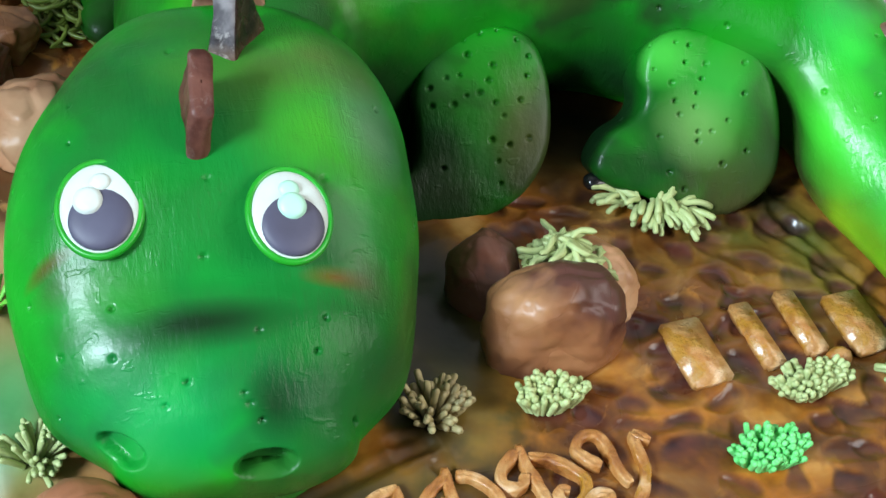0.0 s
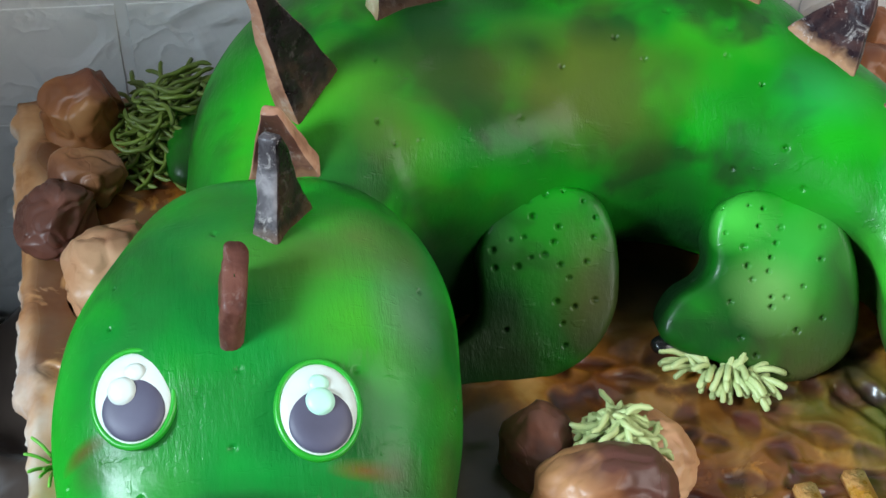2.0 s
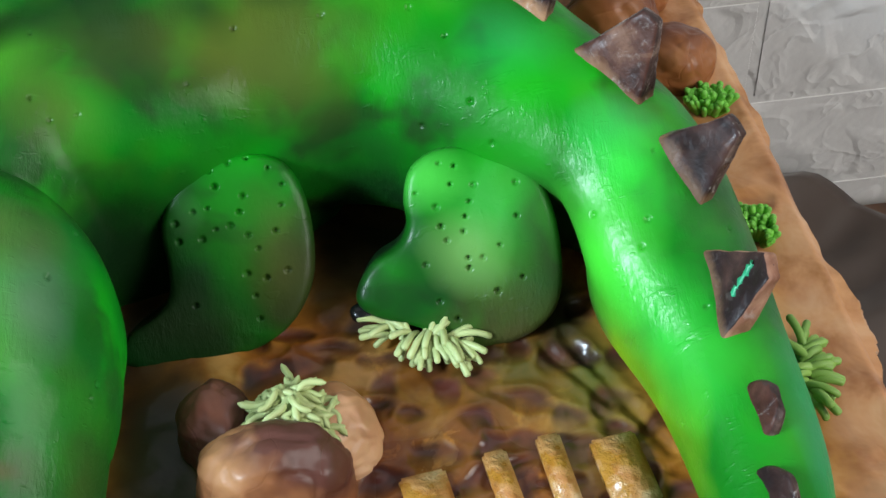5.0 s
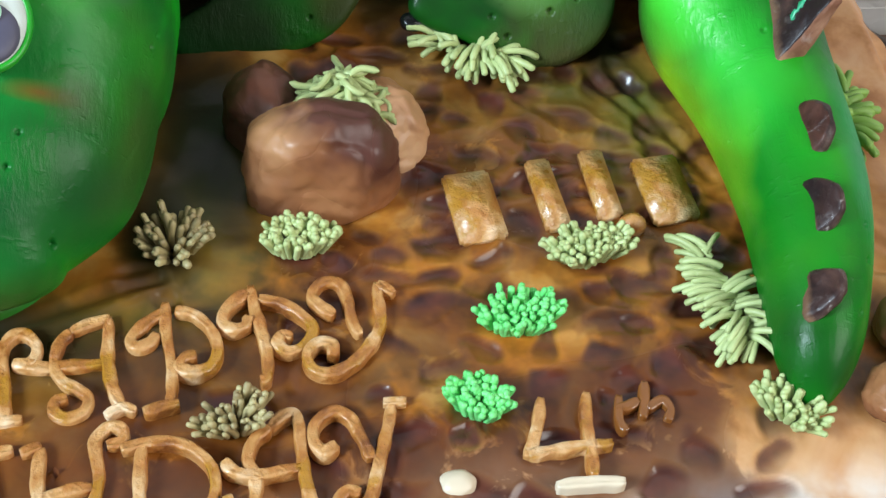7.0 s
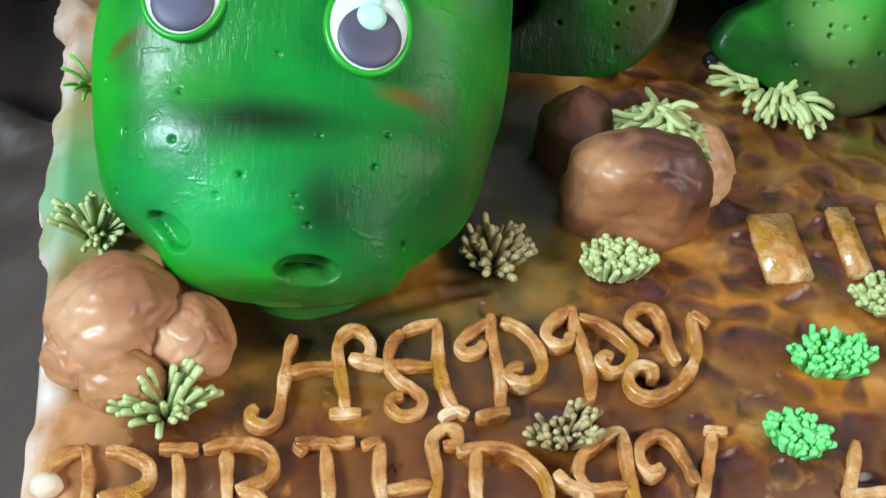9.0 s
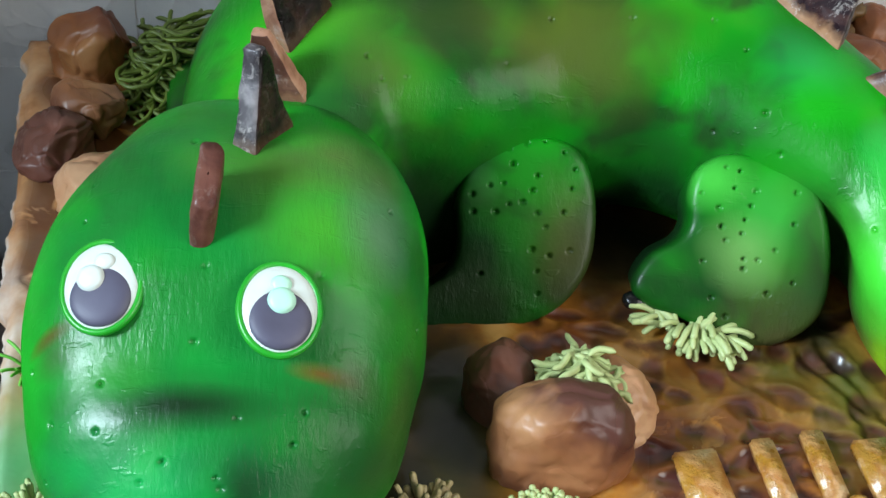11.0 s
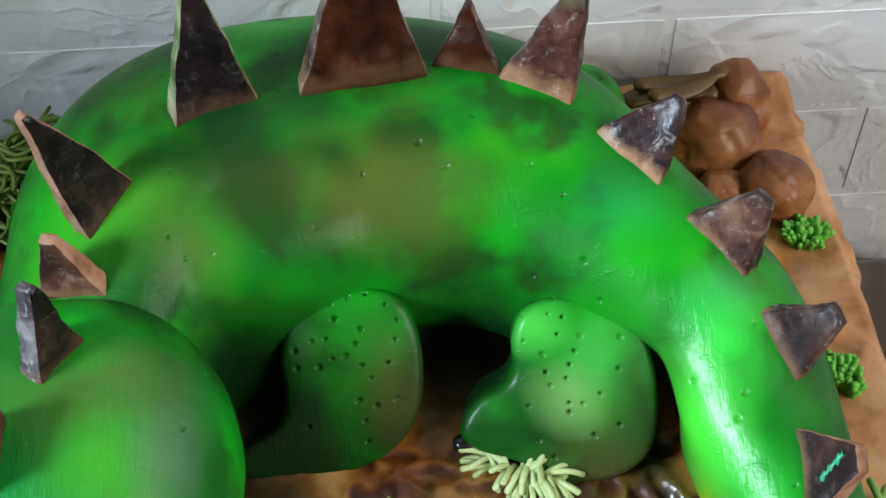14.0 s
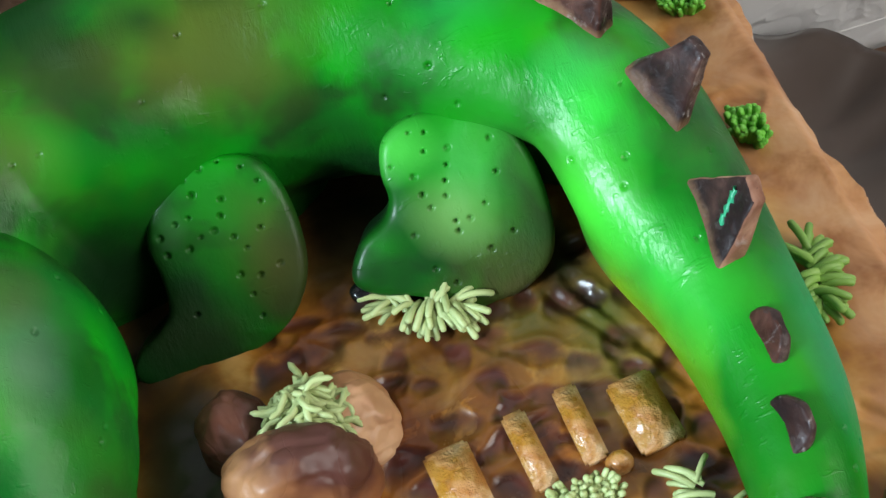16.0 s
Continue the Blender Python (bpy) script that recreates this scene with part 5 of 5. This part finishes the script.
def make_noodles(x, y, rx, ry, count, length, r, material, turn, seed, label, z=0.0, pile=0.01, curl=1.1):
    """Loose strands lying tangled in a low heap."""
    rng = random.Random(seed)
    bm = bmesh.new()
    for k in range(count):
        a, q = rng.uniform(0, 2 * math.pi), math.sqrt(rng.random())
        p = Vector((math.cos(a) * q * rx, math.sin(a) * q * ry, r + pile * (1 - q * q) * rng.random()))
        head, bend = rng.gauss(0, 0.9), rng.gauss(0, curl)
        rings, steps = [], 8 if curl < 2 else 14
        for i in range(steps):
            d = Vector((math.cos(head), math.sin(head), 0.25 * math.sin(i * 0.8 + a)))
            s = Vector((-math.sin(head), math.cos(head), 0))
            t = Vector((0, 0, 1))
            w = r * (0.3 if i in (0, steps - 1) else 1.0)
            rings.append([p + s * (w * math.cos(2 * math.pi * j / 6)) + t * (w * math.sin(2 * math.pi * j / 6)) for j in range(6)])
            p = p + d * (length * 0.9 / steps)
            p.z = max(p.z, r)
            head += bend / steps + rng.gauss(0, 0.15)
        grid(bm, rings, close_v=True)
    ob = part("sugar_grass", bm, material, None, label)
    ob.matrix_world = pose(x, y, z, 0, 0, turn)
    return tagged(ob, category="sugar grass", group="grass tufts on the icing")


PALE_L, BRIGHT_L, DARK_L, LEAF_L = "pale green sugar grass tuft standing on the brown icing", "bright green sugar grass tuft standing on the brown icing", "brownish green sugar grass tuft standing on the brown icing", "leaf green sugar grass tuft beside the dinosaur"
make_tuft(0.155, 0.139, 0.012, 0.014, 64, 0.0095, 0.0013, 0.8, 0.5, DARK_GRASS, 0, 1, DARK_L)
make_tuft(0.1965, 0.1375, 0.0165, 0.0085, 115, 0.0085, 0.0013, 0.5, 0.2, PALE_GRASS, 3, 2, PALE_L)
make_noodles(0.2115, 0.1885, 0.013, 0.011, 170, 0.0145, 0.0013, PALE_GRASS, -50, 3, "pale green sugar grass combed over the rocks", 0.018, 0.012)
make_fan(0.263, 0.226, 0.014, 64, 0.0125, 0.0013, PALE_GRASS, -25, 4, "pale green sugar grass combed out before the foot", 0.001)
make_tuft(0.2945, 0.1305, 0.018, 0.0095, 120, 0.0088, 0.0013, 0.7, 0.6, PALE_GRASS, 5, 5, PALE_L)
make_tuft(0.267, 0.1035, 0.020, 0.0115, 150, 0.0075, 0.0012, 0.5, 0.35, BRIGHT_GRASS, 3, 6, BRIGHT_L)
make_tuft(0.25, 0.071, 0.016, 0.0095, 125, 0.0068, 0.0012, 0.45, 0.2, BRIGHT_GRASS, -28, 7, BRIGHT_L)
make_fan(0.338, 0.107, 0.019, 74, 0.0135, 0.0012, PALE_GRASS, -80, 8, "pale green sugar grass combed out along the tail", 0.001, 0.5, 0.9)
make_tuft(0.349, 0.063, 0.016, 0.009, 80, 0.008, 0.0012, 0.7, 0.5, PALE_GRASS, -35, 9, "pale green sugar grass tuft at the tip of the tail")
make_tuft(0.175, 0.068, 0.0155, 0.008, 75, 0.009, 0.0011, 0.7, 0.6, DARK_GRASS, 18, 10, DARK_L)
make_tuft(0.129, 0.021, 0.0175, 0.0095, 75, 0.0085, 0.0013, 0.9, 0.6, PALE_GRASS, 0, 11, PALE_L)
make_tuft(0.05, 0.07, 0.016, 0.0095, 60, 0.0115, 0.0012, 0.9, 0.8, PALE_GRASS, 15, 12, PALE_L)
make_tuft(0.0195, 0.139, 0.011, 0.011, 50, 0.0105, 0.0012, 0.9, 0.7, PALE_GRASS, 0, 13, PALE_L)
make_tuft(0.008, 0.21, 0.006, 0.01, 16, 0.010, 0.0007, 1.4, 1.2, LEAF_GRASS, 0, 14, LEAF_L)
make_noodles(0.042, 0.396, 0.016, 0.026, 230, 0.03, 0.0011, OLIVE_GRASS, -15, 15, "olive green sugar noodles heaped between rocks and leg", 0.0, 0.024, 2.2)
make_tuft(0.4035, 0.338, 0.012, 0.010, 60, 0.0075, 0.0015, 0.6, 0.4, LEAF_GRASS, 0, 16, LEAF_L)
make_tuft(0.404, 0.262, 0.008, 0.014, 60, 0.0075, 0.0015, 0.6, 0.4, LEAF_GRASS, 0, 17, LEAF_L)
make_fan(0.4, 0.187, 0.012, 46, 0.012, 0.0016, FRESH_GRASS, 80, 18, LEAF_L, 0.001)
make_tuft(0.402, 0.046, 0.009, 0.009, 40, 0.008, 0.0012, 0.8, 0.4, BRIGHT_GRASS, 0, 19, BRIGHT_L)


# ---- lettering ----
GLYPHS = {}
GLYPHS["H"] = [[(12.0, 34.6), (10.6, 28.7), (10.0, 19.6), (9.5, 10.8), (8.5, 3.2), (5.3, -0.2), (1.2, 1.0), (0.3, 4.1), (2.2, 6.0)], [(10.3, 20.1), (18.7, 22.5), (27.6, 23.5)], [(32.9, 25.7), (36.4, 28.7), (36.7, 34.0), (33.3, 38.0), (28.7, 37.4), (26.3, 32.1), (27.2, 23.1), (29.0, 12.1), (29.4, 6.7)], [(24.6, 5.3), (30.1, 6.1), (34.5, 6.3)]]
GLYPHS["A"] = [[(0.1, 21.3), (5.6, 19.9), (13.7, 19.3), (28.2, 20.1)], [(17.1, 32.3), (13.9, 28.5), (12.8, 20.4), (15.7, 13.8), (20.2, 10.8), (23.8, 7.7), (22.7, 2.1), (17.7, 0.3), (13.8, 2.7), (14.1, 6.4), (17.6, 7.3)], [(17.1, 32.3), (22.6, 35.5), (29.1, 37.4)], [(28.7, 37.4), (28.7, 28.4), (29.2, 19.3), (31.5, 9.3), (34.1, 4.0)], [(29.3, 0.4), (34.6, 3.3), (38.2, 1.6)]]
GLYPHS["P"] = [[(10.4, 41.8), (10.7, 31.1), (12.7, 19.6), (13.1, 8.4), (12.6, 3.9)], [(9.9, 38.2), (3.3, 32.9), (-0.1, 28.0), (1.8, 24.6), (6.0, 26.1), (7.9, 29.7)], [(13.7, 38.4), (20.2, 36.5), (25.6, 29.8), (27.2, 22.9), (25.2, 17.0), (19.6, 14.4), (15.1, 16.4), (17.0, 19.9), (20.7, 20.6)], [(4.8, 0.1), (10.2, 2.0), (15.6, 3.0)]]
GLYPHS["P_tilted"] = [[(8.8, 37.5), (10.2, 27.9), (12.5, 18.6), (13.9, 9.4), (13.4, 1.4), (11.5, 0.2)], [(7.7, 35.0), (1.7, 29.7), (-0.4, 23.6), (3.2, 20.3), (7.0, 21.7), (8.2, 25.4)], [(11.4, 32.8), (19.8, 29.8), (26.1, 24.3), (28.6, 19.7), (26.3, 13.7), (20.5, 11.0), (17.0, 14.2), (19.0, 17.2), (21.8, 16.4)]]
GLYPHS["Y"] = [[(8.7, 23.0), (4.2, 26.3), (1.7, 30.9), (5.0, 36.1), (10.8, 35.8), (13.2, 30.6), (14.3, 21.0), (16.5, 14.1)], [(23.4, 35.0), (23.5, 26.5), (23.7, 19.3), (19.9, 10.8), (13.6, 3.5), (5.8, 0.0), (0.5, 2.6), (-0.4, 8.3), (3.1, 12.0), (7.7, 11.1), (7.3, 6.5)], [(23.4, 35.0), (28.7, 30.5)]]
GLYPHS["B"] = [[(9.9, 35.2), (12.8, 24.3), (13.3, 12.7), (13.8, 2.3)], [(7.8, 0.2), (14.5, 2.4), (23.5, 6.6), (28.5, 11.6), (27.7, 17.3), (23.3, 20.0), (16.4, 16.7)], [(16.4, 33.6), (23.2, 33.0), (29.5, 29.3), (29.4, 23.3), (24.9, 20.1)], [(9.9, 33.2), (5.1, 31.9), (0.9, 27.6), (0.1, 22.6)]]
GLYPHS["I"] = [[(5.3, 29.8), (7.0, 21.8), (7.5, 10.1), (7.3, 2.4)], [(-0.0, 31.9), (5.9, 31.9), (11.7, 32.6)], [(2.0, 2.2), (6.9, 1.5), (11.9, 0.4)]]
GLYPHS["R"] = [[(7.2, 30.7), (8.1, 21.6), (9.2, 9.9), (9.3, 3.2)], [(2.6, 1.9), (9.0, 3.2), (14.2, 3.4)], [(0.1, 31.3), (7.8, 33.9), (15.4, 33.9), (20.8, 30.5), (21.7, 25.5), (19.0, 21.3), (11.0, 17.4)], [(11.8, 17.5), (18.6, 15.3), (20.8, 8.6), (23.8, 1.1), (28.8, 0.4), (32.6, 4.4), (32.4, 8.2), (28.2, 9.0)]]
GLYPHS["T"] = [[(-0.3, 36.1), (5.3, 36.8), (12.2, 36.8), (17.8, 37.6)], [(8.8, 35.6), (10.2, 24.4), (10.9, 12.5), (10.5, 3.8)], [(8.2, 0.4), (11.4, 2.9), (15.4, 4.0)], [(-0.3, 36.1), (2.9, 33.1)]]
GLYPHS["H_wide"] = [[(7.0, 32.7), (6.5, 22.3), (7.6, 12.3), (7.0, 4.4), (3.8, 0.4), (-0.4, 2.1), (0.3, 6.0)], [(1.0, 31.3), (7.0, 33.7)], [(8.4, 15.9), (16.0, 17.8), (22.8, 18.7)], [(26.2, 32.8), (30.6, 34.1), (30.6, 38.4), (26.2, 39.1), (22.7, 34.7), (23.6, 27.4), (24.5, 21.3), (22.9, 11.1), (21.3, 3.2)]]
GLYPHS["D"] = [[(9.7, 30.4), (9.3, 20.0), (9.9, 9.9), (12.8, 0.2)], [(3.6, 28.9), (11.5, 31.5), (22.0, 30.1), (29.8, 23.2), (31.7, 15.1), (29.1, 7.0), (23.0, 1.7), (14.5, 0.3), (4.4, 0.8), (-0.4, 4.4), (0.1, 8.4), (4.4, 8.6)]]
GLYPHS["A_round"] = [[(15.1, 33.8), (10.4, 30.3), (8.2, 22.9), (10.5, 16.8), (10.1, 8.7), (7.1, 1.6), (2.8, 0.4), (-0.0, 3.2), (1.4, 8.2), (4.0, 9.4)], [(1.2, 22.5), (4.5, 18.5), (11.4, 17.3), (23.9, 19.2)], [(15.1, 33.8), (19.9, 38.4), (23.5, 37.6), (24.4, 25.9), (25.4, 15.6), (27.2, 5.6), (28.5, 0.8)], [(28.6, 1.2), (34.0, 3.4)]]
GLYPHS["Y_round"] = [[(7.2, 24.5), (3.4, 22.2), (0.1, 26.2), (1.0, 32.7), (6.5, 36.9), (11.7, 34.4), (14.6, 27.1), (17.4, 18.8)], [(24.9, 38.5), (23.0, 29.7), (20.1, 19.0), (17.2, 8.6), (13.8, 1.4), (8.5, 0.2), (6.2, 4.0), (9.2, 8.2), (13.5, 7.4)], [(22.3, 39.4), (29.5, 38.8)]]
GLYPHS["4"] = [[(6.9, 31.0), (4.6, 21.5), (0.1, 9.7)], [(0.3, 10.7), (11.4, 12.7), (27.2, 14.0)], [(21.6, 32.2), (20.3, 22.2), (20.0, 9.5), (19.7, 2.2)], [(7.6, -0.3), (18.5, 0.5), (28.8, -0.1)]]
GLYPHS["t"] = [[(-0.2, 9.1), (3.3, 9.7), (7.4, 11.6)], [(1.2, 13.5), (-0.1, 4.7), (1.6, 0.5)]]
GLYPHS["h"] = [[(2.2, 14.4), (1.3, 7.7), (-0.4, 1.1)], [(1.6, 4.4), (6.9, 7.5), (8.9, 3.7), (7.2, -0.1)]]
TEXT = [
    ("H", 0.076, 0.065),
    ("A", 0.106, 0.071),
    ("P", 0.142, 0.072),
    ("P_tilted", 0.171, 0.082),
    ("Y", 0.198, 0.084),
    ("B", 0.018, 0.019),
    ("I", 0.050, 0.023),
    ("R", 0.063, 0.024),
    ("T", 0.091, 0.023),
    ("H_wide", 0.110, 0.028),
    ("D", 0.137, 0.030),
    ("A_round", 0.170, 0.031),
    ("Y_round", 0.198, 0.033),
    ("4", 0.263, 0.040),
    ("t", 0.294, 0.058),
    ("h", 0.302, 0.062),
]


def make_letter_thing(name, x, y, width, height, material, label, category="sugar letter"):
    """A letter laid out of separate cut strips."""
    root = new("sugar_letter")
    root.location = (x, y, 0.0)
    for stroke_points in GLYPHS[name]:
        bm = bmesh.new()
        pts = [(i, px / 1000, py / 1000) for i, (px, py) in enumerate(stroke_points)]
        steps = max(6, 6 * (len(pts) - 1))
        path = [table(pts, (len(pts) - 1) * k / steps) for k in range(steps + 1)]
        rows = []
        for k, p in enumerate(path):
            d = path[min(steps, k + 1)] - path[max(0, k - 1)]
            d = d / (np.hypot(*d) + 1e-9)
            w = width / 2 * (1 + 0.34 * noise.noise((p[0] * 180 + x * 50, p[1] * 180, 1)))
            w *= min(1.0, 0.66 + 0.17 * min(k, steps - k))
            h = height * (1 + 0.2 * noise.noise((p[0] * 140, p[1] * 140, 5)))
            lean = 0.16 * noise.noise((p[0] * 260, p[1] * 260, 8))
            prof = [(-1.05, -0.0015), (-1.03 + lean, h * 0.7), (-0.84, h * (1.0 + lean)), (-0.4, h * 0.94), (0.35, h * (0.9 - lean)), (0.82, h * 0.99), (1.04 + lean, h * 0.72), (1.06, -0.0015)]
            rows.append([(p[0] - d[1] * w * a, p[1] + d[0] * w * a, b) for a, b in prof])
        low = name == "4" and max(q[1] for q in path) < 0.003
        verts = grid(bm, rows)
        bm.faces.new(verts[0])
        bm.faces.new(verts[-1][::-1])
        bmesh.ops.recalc_face_normals(bm, faces=bm.faces[:])
        part("strip", bm, PEBBLE if low else material, root, "cream white foot strip" if low else "")
    return tagged(root, label, category, "letters on the icing")


AMBER = make_plain("dark_amber_fondant", (0.22, 0.075, 0.015), 0.25, 0.6, 120, coat=0.3)
for name, x, y in TEXT:
    small = name in ("t", "h")
    make_letter_thing(name, x, y, 0.003 if small else 0.0037, 0.0025 if small else 0.0038, AMBER if small else LETTER,
                      "small dark amber sugar letter on the brown icing" if small else "caramel brown curly sugar letter lying on the icing", "sugar number" if name == "4" else "sugar letter")
# the upper word is set as plain bars
for x, y, w, h, turn in [(0.2575, 0.152, 0.017, 0.031, 8), (0.284, 0.157, 0.009, 0.032, 8), (0.3035, 0.161, 0.009, 0.032, 6), (0.3265, 0.158, 0.017, 0.03, 8)]:
    bm = bmesh.new()
    box(bm, (-w / 2, -h / 2, -0.0015), (w / 2, h / 2, 0.0038), 0.0012)
    ob = tagged(part("sugar_bar", bm, LETTER, None, "plain caramel brown sugar bar lying on the icing"), category="sugar bar", group="bars on the icing")
    ob.matrix_world = pose(x, y, 0, 0, 0, turn)

for x, y, r, h, label in [(0.241, 0.043, 0.0058, 0.0035, "cream coloured fondant pebble lying on the icing"), (0.312, 0.1425, 0.005, 0.005, "tan fondant pebble lying on the icing"), (0.0185, 0.041, 0.005, 0.004, "cream coloured fondant pebble lying on the icing")]:
    bm = bmesh.new()
    bmesh.ops.create_icosphere(bm, subdivisions=3, radius=1)
    for v in bm.verts:
        v.co = Vector((v.co.x * r, v.co.y * r * 0.85, max(v.co.z, -0.3) * h)) * (1 + 0.12 * noise.noise(v.co * 2 + Vector((x * 90, 0, 0))))
    ob = tagged(part("fondant_pebble", bm, LETTER if "tan" in label else PEBBLE, None, label), category="pebble", group="pebbles on the icing")
    ob.location = (x, y, 0.0005)
